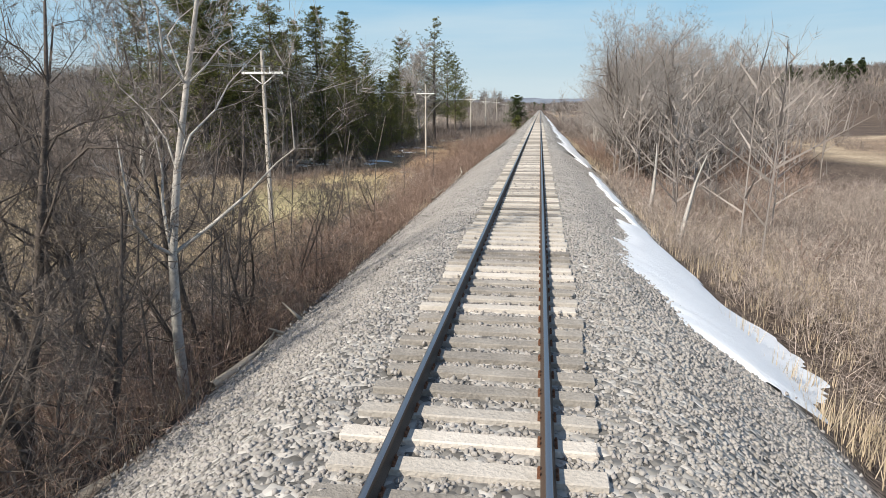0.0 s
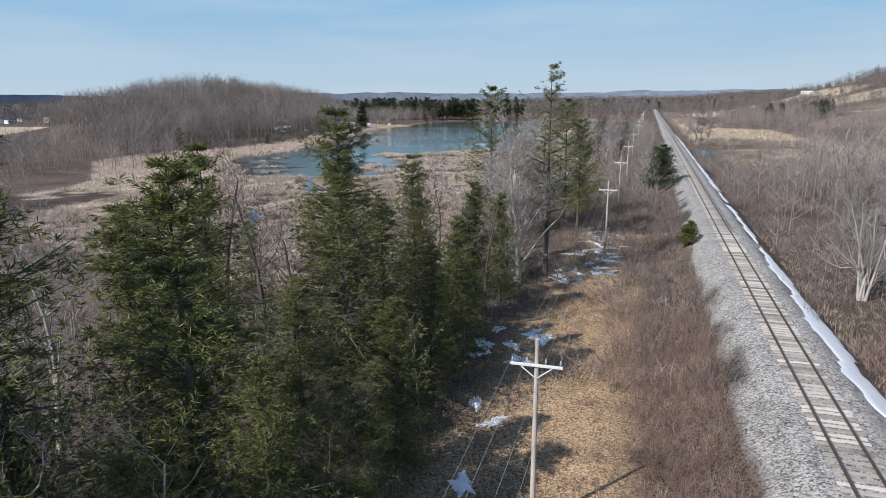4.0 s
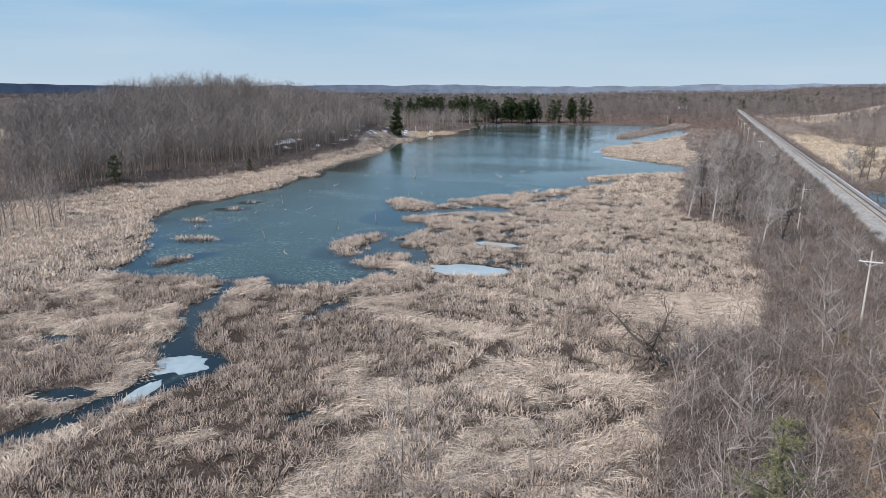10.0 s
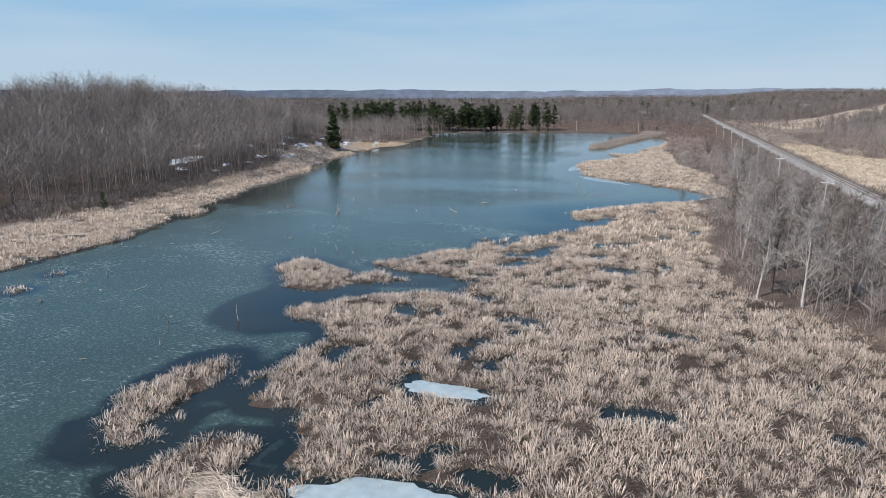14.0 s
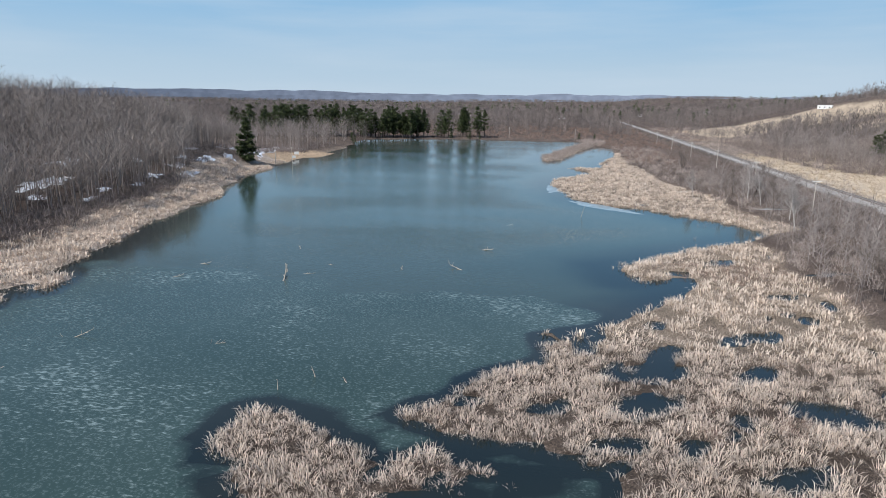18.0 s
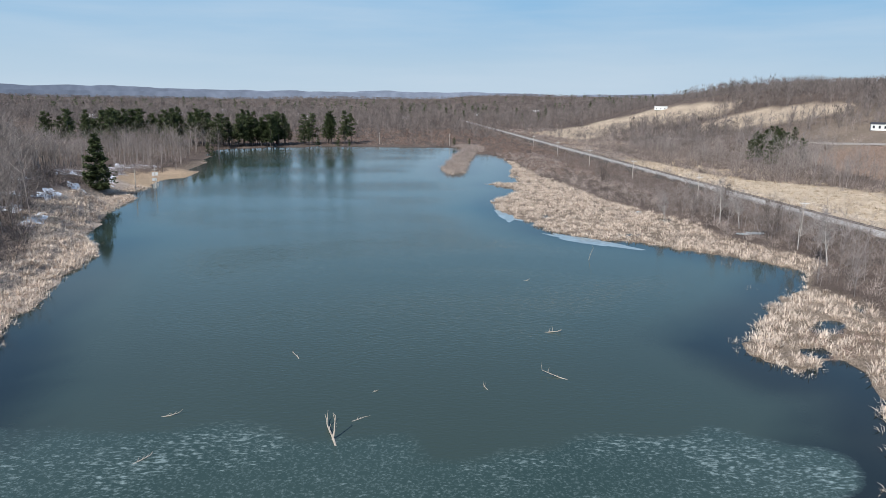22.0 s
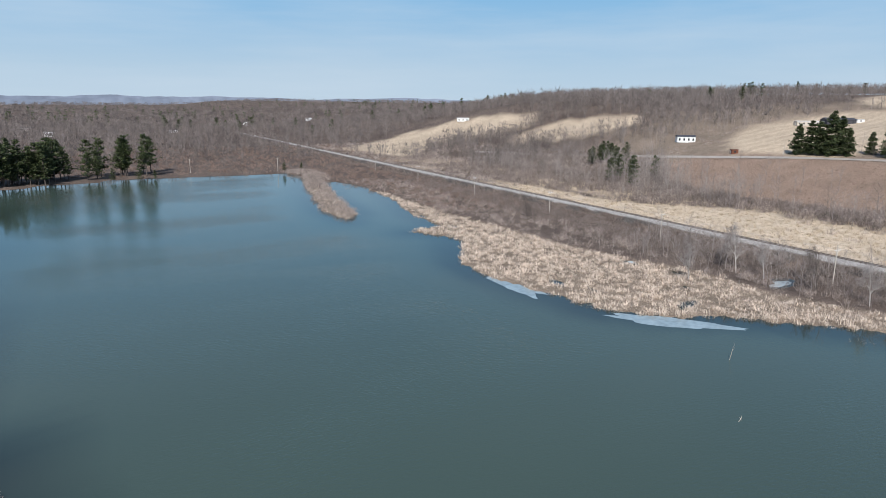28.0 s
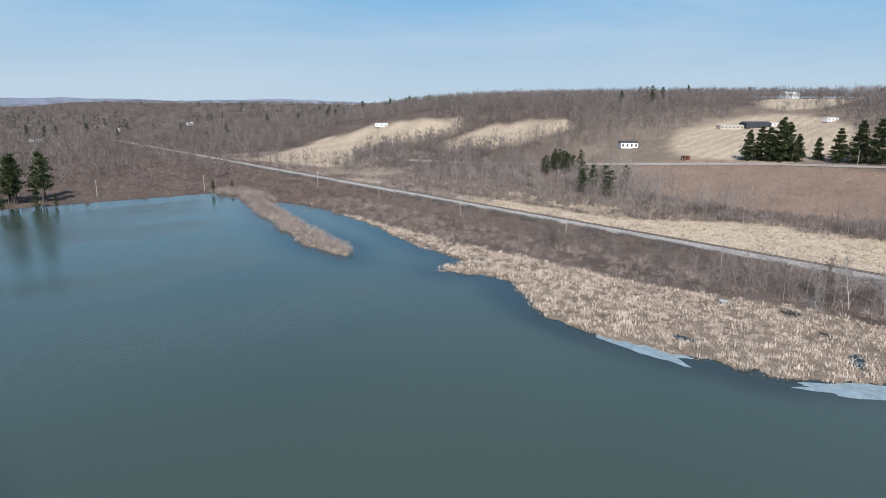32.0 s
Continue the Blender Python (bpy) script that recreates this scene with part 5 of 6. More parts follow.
scatter("slope_trees", mid, points(900, 70, 300, 560, 830, lambda x, y: np.clip(1 - sum(field_masks(x, y)) - pale_strip(x, y), 0, 1) * step(0.46, 0.56, vnoise(x, y, 30, 223)) * (0.4 + 0.6 * step(700, 740, y)), 224, 0.45, 0.85), M_WOODS, "leafless trees scattered over the lower slope", "woods")
scatter("thicket_trees", grove, points(620, 44, 150, 470, 760, lambda x, y: np.clip(1 - 0.7 * sum(field_masks(x, y)) - pale_strip(x, y), 0, 1) * step(0.42, 0.55, vnoise(x, y, 24, 227)), 228, 0.45, 0.95), M_GROVE, "bare young trees rising from the thicket", "woods")
scatter("birch_grove", grove, points(190, 72, 130, 605, 690, lambda x, y: step(5, -5, oval(x, y, 99, 645, 20, 32, -0.2)), 386, 0.7, 1.1), M_GROVE, "pale leafless grove below the fields", "woods")
scatter("field_edge_trees", far_tree, points(2600, 60, 420, 740, 960, lambda x, y: (step(0.5, 0.58, vnoise(x, y, 30, 101)) + step(12, 6, line_gap(UPPER_FIELD, x, y, True)) + step(10, 5, line_gap(LONG_FIELD, x, y, True))) * (1 - field_masks(x, y)[0]), 102, 0.5, 0.9), M_FARWOODS, "leafless hedgerow trees between fields", "woods")

bush = [shrub(400 + k, 2.3, 20, 2.0, 8, 0.009) for k in range(6)]
thick_bush = [shrub(410 + k, 3.0, 26, 2.6, 3, 0.028) for k in range(5)]
far_bush = [shrub(420 + k, 3.2, 20, 3.2, 2, 0.07) for k in range(5)]
scatter("bank_brush", bush, points(1700, -13.5, -4.4, 2, 130, lambda x, y: step(-5.2, -6.4, x - 1.0 * step(60, 100, y) + 0.7 * (vnoise(x, y, 3, 103) - 0.5)) * (1 - 0.7 * step(-9, -11, x)) * (1 - 0.75 * field_masks(x, y)[4]), 104, 0.55, 1.15), M_BRUSHRED, "dense leafless reddish brush along the bank", "brush")
scatter("west_brush", bush, points(1500, -34, -8, -2, 62, lambda x, y: (1 - field_masks(x, y)[3]) * (1 - field_masks(x, y)[4]) * 0.4 + 0.75 * step(30, 20, y), 105, 0.6, 1.3), M_BRUSH, "tangled leafless brush beside the field", "brush")
scatter("understory", bush, points(1300, -58, -20, 62, 200, lambda x, y: step(-20, -23, x) * 0.9, 106, 0.5, 1.2), M_BRUSHDARK, "tangled leafless undergrowth in the wood", "brush")
scatter("east_brush", bush, points(1900, 5.6, 30, 4, 60, lambda x, y: step(5.6, 6.8, x - 1.6 * step(11, 14, y) * step(32, 27, y)) * 0.9, 107, 0.55, 1.1), M_BRUSH, "dense leafless brush east of the track", "brush")
scatter("east_tall_brush", thick_bush, points(1100, 6.4, 40, 24, 130, lambda x, y: step(6.4, 7.4, x) * step(30, 50, y) * 0.9 * (1 - step(0.33, 0.40, x / y)), 139, 0.45, 0.95), M_BRUSHRED, "tall tangled grey brush east of the track", "brush")
scatter("lineside_brush", thick_bush, points(2700, -26, -4.3, 110, 700, lambda x, y: step(-4.3, -5.6, x) * (1 - marsh(x, y)) * (1 - 0.85 * step(-12, -13, x) * step(165, 150, y)), 108, 0.55, 1.2), M_BRUSHDARK, "thick grey-brown brush along the railway", "brush")
scatter("marsh_edge_brush", thick_bush, points(1500, -62, -24, 190, 720, lambda x, y: (1 - marsh(x, y)) * 0.95 + 0.06, 109, 0.5, 1.1), M_BRUSH, "leafless brush at the edge of the reeds", "brush")
scatter("pole_line_brush", thick_bush, points(2200, -40, -6.4, 172, 300, lambda x, y: step(-6.4, -7.4, x) * (1 - 0.97 * marsh(x, y)), 387, 0.5, 1.1), M_BRUSHDARK, "thick brush under the pole line", "brush")
scatter("east_side_brush", thick_bush, points(2700, 4.6, 60, 120, 430, lambda x, y: 0.75 * step(0.3, 0.45, vnoise(x, y, 12, 110)), 111, 0.55, 1.2), M_BRUSHDARK, "thick brush east of the railway", "brush")


def east_brush_keep(x, y):
    grass = pale_strip(x, y)
    return np.clip(1 - 0.93 * grass - sum(field_masks(x, y)), 0, 1) * step(0.3, 0.5, vnoise(x, y, 22, 112))


scatter("east_far_brush", far_bush, points(5200, 7, 135, 395, 1000, east_brush_keep, 113, 0.5, 1.2), M_BRUSH, "wide thicket of leafless brush east of the railway", "brush")
scatter("trackside_far_brush", far_bush, points(3000, -10.5, 10.5, 380, 1050, lambda x, y: step(4.2, 5.4, np.abs(x)) * 0.9, 205, 0.45, 0.85), M_BRUSHDARK, "brush crowding both sides of the far track", "brush")
scatter("peninsula_brush", thick_bush, points(3000, -106, -54, 603, 790, lambda x, y: step(-0.3, 0.3, shore(x, y)) * step(14, 10, np.abs(x + 88 - 0.19 * (y - 640))), 114, 0.5, 1.2), M_BRUSH, "leafless brush on a narrow spit of land", "brush")
scatter("north_brush", far_bush, points(2600, -330, 40, 784, 1000, lambda x, y: step(784, 800, y) * 0.9 * (np.abs(x) > 7.5), 115, 0.4, 0.9), M_BRUSHRED, "low brush behind the dam", "brush")
scatter("shore_brush", far_bush, points(5200, -265, -165, 220, 680, lambda x, y: step(11, 15, shore(x, y)) * step(40, 24, shore(x, y)) * (1 - marsh(x, y)), 116, 0.45, 1.15), M_BRUSHDARK, "brush along the western shore", "brush")
scatter("wood_edge_brush", far_bush, points(2600, -232, -180, 200, 470, lambda x, y: (1 - west_wood(x, y)) * west_wood(x - 17, y) * step(9, 14, shore(x, y)), 209, 0.5, 1.2), M_BRUSHDARK, "grey brush along the foot of the wooded hill", "brush")
scatter("marsh_shrubs", thick_bush, points(2600, -80, -35, 300, 410, lambda x, y: step(0.3, 1, shore(x, y)) * np.maximum(step(1, -2, oval(x, y, -56, 386, 12, 8, 0.5)), 0.8 * step(1, -2, oval(x, y, -67, 328, 8, 6, 0.5))) * 0.35, 211, 0.35, 0.7), M_BRUSHRED, "low leafless shrubs standing among the reeds", "brush")
scatter("tall_brush_belt", far_bush, points(4200, 34, 150, 430, 790, lambda x, y: np.clip(1 - sum(field_masks(x, y)) - pale_strip(x, y), 0, 1) * step(0.20, 0.34, vnoise(x, y, 28, 396)), 397, 0.7, 1.5), M_BRUSHDARK, "tall dark reddish thicket below the fields", "brush")
scatter("red_field_brush", far_bush, points(2600, 95, 205, 480, 670, lambda x, y: field_masks(x, y)[2] * step(0.25, 0.5, vnoise(x, y, 12, 391)), 392, 0.14, 0.34), M_BRUSHRED, "low reddish scrub on the old field", "brush")
scatter("slope_brush", far_bush, points(2200, 130, 420, 560, 800, lambda x, y: np.clip(1 - sum(field_masks(x, y)), 0, 1) * step(0.42, 0.6, vnoise(x, y, 25, 393)), 394, 0.3, 0.7), M_BRUSH, "patches of leafless brush between the fields", "brush")
scatter("north_marsh_brush", thick_bush, points(900, -60, -8, 600, 790, lambda x, y: step(1.5, 3, shore(x, y)), 117, 0.4, 0.9), M_BRUSHRED, "reddish brush at the head of the marsh", "brush")

# ---------------------------------------------------------------- reeds
def reed_clump(seed, h, blades, width, w):
    """A rounded stand of dry cattail leaves: upright in the middle, leaning and broken over at the rim."""
    rng = np.random.default_rng(seed)
    s = Shape()
    for k in range(blades):
        a, q = rng.uniform(0, 6.283), math.sqrt(rng.uniform(0, 1))
        p = np.array([np.cos(a) * q * width * 0.7, np.sin(a) * q * width * 0.7, -0.1])
        b = a + rng.normal(0, 0.7)
        l = 0.15 + 0.8 * q * rng.uniform(0.3, 1.3)
        d = unit(np.array([np.cos(b) * l, np.sin(b) * l, 1]))
        length = h * (1.08 - 0.35 * q * q) * rng.uniform(0.75, 1.1)
        c = b + 1.57 + rng.normal(0, 0.6)
        side = np.array([np.cos(c), np.sin(c), 0]) * w * rng.uniform(0.7, 1.2)
        if rng.random() < 0.72:
            m = p + d * length * rng.uniform(0.5, 0.9)
            tip = m + unit(np.array([np.cos(b) * 1.2, np.sin(b) * 1.2, rng.uniform(-0.7, 0.7)])) * length * rng.uniform(0.2, 0.5)
            s.add([p - side * 0.7, p + side * 0.7, m + side, m - side, tip], [[0, 1, 2], [0, 2, 3], [3, 2, 4]])
        else:
            s.add([p - side, p + side, p + d * length * 1.08], [[0, 1, 2]])
    return s.done()


def swath(seed, h, blades, width, w):
    """Reeds laid flat all one way."""
    rng = np.random.default_rng(seed)
    s = Shape()
    for k in range(blades):
        p = np.array([rng.uniform(-1, 1) * width, rng.uniform(-1, 1) * width, rng.uniform(0.0, 0.25)])
        b = rng.normal(0, 0.5)
        d = unit(np.array([np.cos(b), np.sin(b), rng.uniform(-0.02, 0.22)]))
        side = np.array([-np.sin(b), np.cos(b), rng.normal(0, 0.4)]) * w
        q = p + d * h * rng.uniform(0.6, 1.2)
        m = (p + q) / 2 + np.array([0, 0, 0.10])
        s.add([p - side, p + side, m + side, m - side, q], [[0, 1, 2], [0, 2, 3], [3, 2, 4]])
    return s.done()


reed = [reed_clump(500 + k, 1.1, 24, 0.66, 0.026) for k in range(8)]
reed_far = [tuft(510 + k, 1.25, 18, 0.9, 0.06, 0.8, 0.45) for k in range(5)]
flat = [swath(520 + k, 1.15, 14, 0.7, 0.026) for k in range(4)]
grass = [tuft(530 + k, 0.75, 10, 0.3, 0.012, 0.5) for k in range(4)]


def clumps(gap, x0, x1, y0, y1, keep, seed, lo=0.75, hi=1.25):
    """Places on a loose lattice, so that each stand keeps its own room."""
    rng = np.random.default_rng(seed)
    gx, gy = np.meshgrid(np.arange(x0, x1, gap), np.arange(y0, y1, gap))
    x = (gx + rng.uniform(-0.48, 0.48, gx.shape) * gap).ravel()
    y = (gy + rng.uniform(-0.48, 0.48, gy.shape) * gap).ravel()
    ok = rng.uniform(0, 1, x.size) < keep(x, y)
    x, y = x[ok], y[ok]
    return np.stack([x, y, ground_z(x, y) - 0.03, rng.uniform(lo, hi, len(x)), rng.uniform(0, 6.283, len(x))], 1)


def reed_keep(x, y):
    base = 0.18
    return marsh(x, y) * step(-0.1, 0.5, shore(x, y)) * (base + (1 - base) * step(0.30, 0.42, vnoise(x, y, 1.9, 122, 2)))


def clumpy(pl):
    """Taller and lower stands."""
    pl[:, 3] *= 0.55 + 0.85 * vnoise(pl[:, 0], pl[:, 1], 2.4, 140, 2)
    return pl


def stand(x, y):
    return reed_keep(x, y) * (1 - 0.85 * lodged(x, y))


def browner(x, y):
    """The older, browner stands in the south of the marsh."""
    return step(0.35, 0.6, vnoise(x, y, 20, 145) + 0.5 * step(245, 200, y) - 0.4 * step(225, 265, y) + 0.12 - 0.6 * step(4, -6, oval(x, y, -50, 206, 15, 24, 0.1)))


scatter("cattail_reeds", reed, clumpy(clumps(0.84, -128, -22, 128, 345, lambda x, y: stand(x, y) * (1 - browner(x, y)), 123, 0.75, 1.2)), M_REED, "dense dry beige cattail reeds in the marsh", "reeds")
scatter("brown_reeds", reed, clumpy(clumps(0.84, -128, -22, 128, 345, lambda x, y: stand(x, y) * browner(x, y), 146, 0.75, 1.2)), M_REEDBROWN, "dense weathered brown cattail reeds in the marsh", "reeds")
laid = clumps(0.75, -128, -18, 128, 345, lambda x, y: marsh(x, y) * step(-0.1, 0.5, shore(x, y)) * lodged(x, y), 124, 0.7, 1.2)
laid[:, 4] = 11.0 * vnoise(laid[:, 0], laid[:, 1], 6, 203, 3)
scatter("flattened_reeds", flat, laid, M_REEDPALE, "pale reeds flattened by snow", "reeds")
scatter("far_reeds", reed_far, points(21000, -118, -28, 340, 705, lambda x, y: marsh(x, y) * step(-0.1, 0.5, shore(x, y)) * (0.35 + 0.65 * step(0.32, 0.5, vnoise(x, y, 4, 135))) * (y > 344) * (1 - 0.8 * step(600, 612, y) * step(-58, -66, x)), 125, 0.6, 1.05), M_REEDPALE, "dry beige reed beds along the eastern shore", "reeds")
scatter("west_reeds", reed_far, points(34000, -222, -127, 190, 560, lambda x, y: np.maximum(marsh(x, y), step(16, 12, shore(x, y)) * (x < -150) * step(545, 525, y)) * step(-0.1, 0.5, shore(x, y)), 136, 0.6, 1.05), M_REEDPALE, "dry beige reed beds along the western shore", "reeds")
scatter("east_reeds", reed_far, points(6800, 8, 78, 280, 730, lambda x, y: np.maximum(pale_strip(x, y), 0.2 * step(6, 9, x)), 126, 0.5, 0.9), M_STRAW, "pale dry grass beyond the railway", "grass")
scatter("dry_grass", grass, points(9000, -24, 14, 3, 175, lambda x, y: (step(5.3, 6.2, np.abs(x)) * 0.8) * (1 - field_masks(x, y)[3] * 0.4), 127, 0.6, 1.3), M_STRAW, "tufts of dry straw-coloured grass", "grass")
clump = [tuft(550 + k, 1.1, 26, 0.35, 0.011, 0.6) for k in range(4)]
scatter("slope_foot_grass", clump, points(170, 5.4, 8.5, 8, 19, lambda x, y: step(5.4, 6.3, x) * step(19, 16, y), 147, 0.5, 1.1), M_STRAW, "long pale dry grass at the foot of the slope", "grass")
scatter("straw_clumps", clump, points(330, 6.2, 13, 4, 60, lambda x, y: step(6.2, 7.2, x - 1.6 * step(11, 14, y) * step(32, 27, y)) * step(0.35, 0.5, vnoise(x, y, 4, 137)), 138, 0.6, 1.3), M_STRAW, "long pale dry grass beside the snow", "grass")
weed = [shrub(430 + k, 0.8, 16, 0.7, 2, 0.009) for k in range(4)]
scatter("dead_weeds", weed, points(3600, -24, -6.5, 55, 190, lambda x, y: 0.35 + 0.65 * step(0.4, 0.6, vnoise(x, y, 5, 131)), 132, 0.6, 1.4), M_BRUSHRED, "low dead brown weeds on the cleared strip", "weeds")
stub = [tuft(540 + k, 0.42, 5, 0.15, 0.03, 0.3) for k in range(3)]
crn = points(15000, -56, -10, 10, 70, lambda x, y: field_masks(x, y)[3] * (1 - field_masks(x, y)[4]), 128, 0.7, 1.3)
crn[:, 0] = np.round(crn[:, 0] / 0.76) * 0.76 + (crn[:, 0] % 0.06)
scatter("corn_stubble", stub, crn, M_STRAW, "short cut corn stubble in rows", "stubble")

# ---------------------------------------------------------------- snow, ice, dead wood
def blob(name, cx, cy, rx, ry, turn, mat, thick, seed, level=None, rough=0.35, rim=0.0):
    """A thin irregular sheet that lies on the ground or on the water."""
    rings, n = 7, 44
    c, s = math.cos(turn), math.sin(turn)
    v = []
    for k in range(rings + 1):
        for i in range(n):
            a = 2 * math.pi * i / n
            w = 1 + rough * (noise.noise((math.cos(a) * 1.7 + seed, math.sin(a) * 1.7, seed)) + 0.5 * noise.noise((math.cos(a) * 5 + seed, math.sin(a) * 5, seed)))
            q = w * k / rings
            u, t = rx * q * math.cos(a), ry * q * math.sin(a)
            v.append((cx + u * c - t * s, cy + u * s + t * c, thick * (1 - (k / rings) ** 4) - (0.03 if k == rings else 0)))
    v = np.array(v)
    v[:, 2] += level if level is not None else ground_z(v[:, 0], v[:, 1]) + 0.02
    f = [(k * n + i, k * n + (i + 1) % n, (k + 1) * n + (i + 1) % n, (k + 1) * n + i) for k in range(rings) for i in range(n)]
    return new(name, mesh_of(name, v, np.array(f), mat, True))


def snow_pieces():
    """Melting snow along the east slope, cut where it has thawed through."""
    run, out = [], []
    y = 16.4
    while y < 430.0:
        s = 0.2 if y < 60 else 0.4 if y < 130 else 1.0
        n1 = noise.noise((y / 5.0, 3.3, 0)) + 0.5 * noise.noise((y / 2.4, 7.7, 0))
        n2 = 0.45 * noise.noise((y / 2.2, 1.1, 5)) + 0.2 * noise.noise((y / 1.5, 2.1, 5))
        wide = float(np.interp(y, [13.5, 16, 20, 24, 29, 32, 37, 42, 50, 56, 70, 78, 115, 150, 220, 430], [0.3, 1.8, 3.4, 3.0, 1.6, 0.8, 0.3, 1.2, 0.9, 0.0, 2.0, 3.4, 3.0, 1.9, 1.8, 1.2]))
        mid = float(np.interp(y, [13.5, 17, 22, 28, 40, 100, 430], [4.6, 4.9, 5.3, 4.7, 4.6, 4.2, 4.0]))
        w = wide * (0.72 + (1.3 - 0.4 * step(33, 40, y)) * n1 + 0.6 * step(33, 28, y))
        if w > 0.22:
            rag = 0.3 * noise.noise((y / 0.55, 4.4, 2)) + 0.18 * noise.noise((y / 0.23, 6.1, 2)), 0.42 * noise.noise((y / 0.6, 9.4, 3)) + 0.2 * noise.noise((y / 0.25, 8.1, 2))
            run.append((y, mid - w / 2 + n2 + rag[0], mid + w / 2 + n2 * 0.6 + rag[1]))
        elif len(run) > 3:
            out.append(run)
            run = []
        else:
            run = []
        y += s
    return out + ([run] if len(run) > 3 else [])


def snow_mesh(run):
    rows, n = [], 9
    for k, (y, x0, x1) in enumerate(run):
        end = min(1.0, (min(k, len(run) - 1 - k) + 0.3) / 4.0)
        mid = (x0 + x1) / 2
        for i in range(n):
            t = i / (n - 1)
            x = mid + (x0 - mid + (x1 - x0) * t) * max(end, 0.12)
            lift = 0.09 * min(1, 5 * t, 5 * (1 - t)) * min(1, end * 3) + 0.025 * noise.noise((x * 2, y * 2, 0))
            rows.append((x, y, lift - (0.05 if i in (0, n - 1) else 0)))
    v = np.array(rows)
    v[:, 2] += height(v[:, 0], v[:, 1]) + 0.03
    f = [(k * n + i, k * n + i + 1, (k + 1) * n + i + 1, (k + 1) * n + i) for k in range(len(run) - 1) for i in range(n - 1)]
    return mesh_of("snow_patch", v, np.array(f), M_SNOW, True)


for run in snow_pieces():
    tagged(new("snow_patch", snow_mesh(run)), "strip of melting white snow on the ballast slope", "snow", "snow along the track")
wrng = random.Random(77)
for k in range(90):
    if k < 16:
        x, y, rx, ry = wrng.uniform(-24, -18.5), wrng.uniform(84, 125), wrng.uniform(0.4, 1.6), wrng.uniform(0.3, 1.0)
    elif k < 70:
        x, y, rx, ry = wrng.uniform(-20.5, -13.5), wrng.uniform(140, 178), wrng.uniform(0.3, 1.7), wrng.uniform(0.2, 0.7)
    else:
        x, y, rx, ry = wrng.uniform(-32, -25), wrng.uniform(80, 92), wrng.uniform(0.5, 1.5), wrng.uniform(0.4, 1.0)
    tagged(blob("snow_patch", x, y, rx, ry, wrng.uniform(0, 3), M_SNOW, 0.05, 2.3 * k, None, 1.0), "small melting snow patch on leaf litter", "snow", "snow in the wood")
for k, (x, y, rx, ry) in enumerate(((-240, 572, 13, 27), (-247, 614, 11, 20), (-233, 552, 7, 9), (-214, 470, 2, 8), (-228, 420, 3, 9), (-240, 445, 3, 7), (-224, 498, 3, 6), (-213, 440, 1.5, 3), (-218, 455, 2, 3), (-222, 475, 2, 4), (-232, 468, 2, 3), (-229, 490, 2, 4), (-236, 508, 2, 5), (-210, 415, 1.5, 3), (-219, 408, 2, 3), (-226, 520, 2, 4), (-215, 428, 1.4, 3))):
    tagged(blob("snow_patch", x, y, rx, ry, 0.2, M_SNOW, 0.06, 5.3 * k, None, 0.9), "white snow lying on the far shore", "snow", "snow on the far shore")
for k, (x, y, rx, ry, t) in enumerate(((-87.0, 503, 4.4, 15, -0.1), (-74.5, 461, 3.2, 13, 0.75), (-83, 524, 2.6, 6, 0.3), (-72, 256.5, 7.5, 4.4, 0.25), (-88, 207, 3.4, 2.8, 0.5), (-86.5, 200, 1.2, 3.5, 0.2), (-73.5, 277, 5, 1.8, 0.0), (-42, 505, 3, 1.2, 0.3), (-25, 470, 5, 2, 0.2))):
    tagged(blob("ice_sheet", x, y, rx, ry, t, M_THINICE if k < 3 else M_ICE, 0.012, 4.7 * k, WATER + 0.006, 0.4 if k < 3 else 0.35), "thin pale grey ice on still water", "ice", "ice along the reeds")


def log_thing(x, y, length, r, turn, seed, label, upright=False):
    rng = np.random.default_rng(seed)
    s = Shape()
    p = np.zeros(3)
    d = np.array([0.25, 0, 1.0]) if upright else np.array([1.0, 0, 0.08])
    for i in range(5):
        d = unit(d + rng.normal(0, 0.08, 3))
        q = p + d * length / 5
        s.limb(p, q, r * (1 - 0.14 * i), r * (1 - 0.14 * (i + 1)), 6)
        if i > 0:
            e = unit(d * 0.4 + np.array([rng.normal(0, 0.6), rng.normal(0, 0.6), abs(rng.normal(0.3, 0.5))]))
            s.limb(q, q + e * length * rng.uniform(0.1, 0.3), r * 0.45, r * 0.12, 4)
        p = q
    v, f = s.done()
    ob = new("dead_log", mesh_of("dead_log", v, f, M_DEAD, True))
    ob.location, ob.rotation_euler = (x, y, max(WATER - 0.12, gz(x, y))), (0, 0, turn)
    return tagged(ob, label, "dead wood", "dead wood in the lake")


DW = "bleached dead branch lying half sunk in the lake"
log_thing(-133.2, 364.6, 5.2, 0.17, 1.72, 1, DW)
log_thing(-133.6, 366.0, 2.6, 0.13, 0.4, 9, "bleached broken stump standing out of the lake", True)
for k, (x, y, length, turn) in enumerate(((-139.6, 387.4, 3.2, 1.9), (-130.3, 376.5, 1.6, 0.4), (-152.9, 362.3, 2.2, 1.0), (-137.5, 391.6, 1.5, 2.9), (-153.4, 372.1, 2.2, 0.2), (-104, 378.7, 4.0, 2.5), (-132, 369.6, 2.4, 0.3), (-148.6, 334.2, 2.6, 0.6), (-131.4, 335.6, 3.0, 0.2), (-115, 376, 1.8, 1.9))):
    log_thing(x, y, length, 0.09, turn, 70 + k, DW)
log_thing(-103.5, 396.3, 3.2, 0.12, -0.2, 2, DW)
log_thing(-100.2, 424.8, 1.8, 0.12, 0.6, 3, DW)
log_thing(-81, 441.3, 3.0, 0.06, 0.2, 4, "thin pale stake leaning out of the water", True)
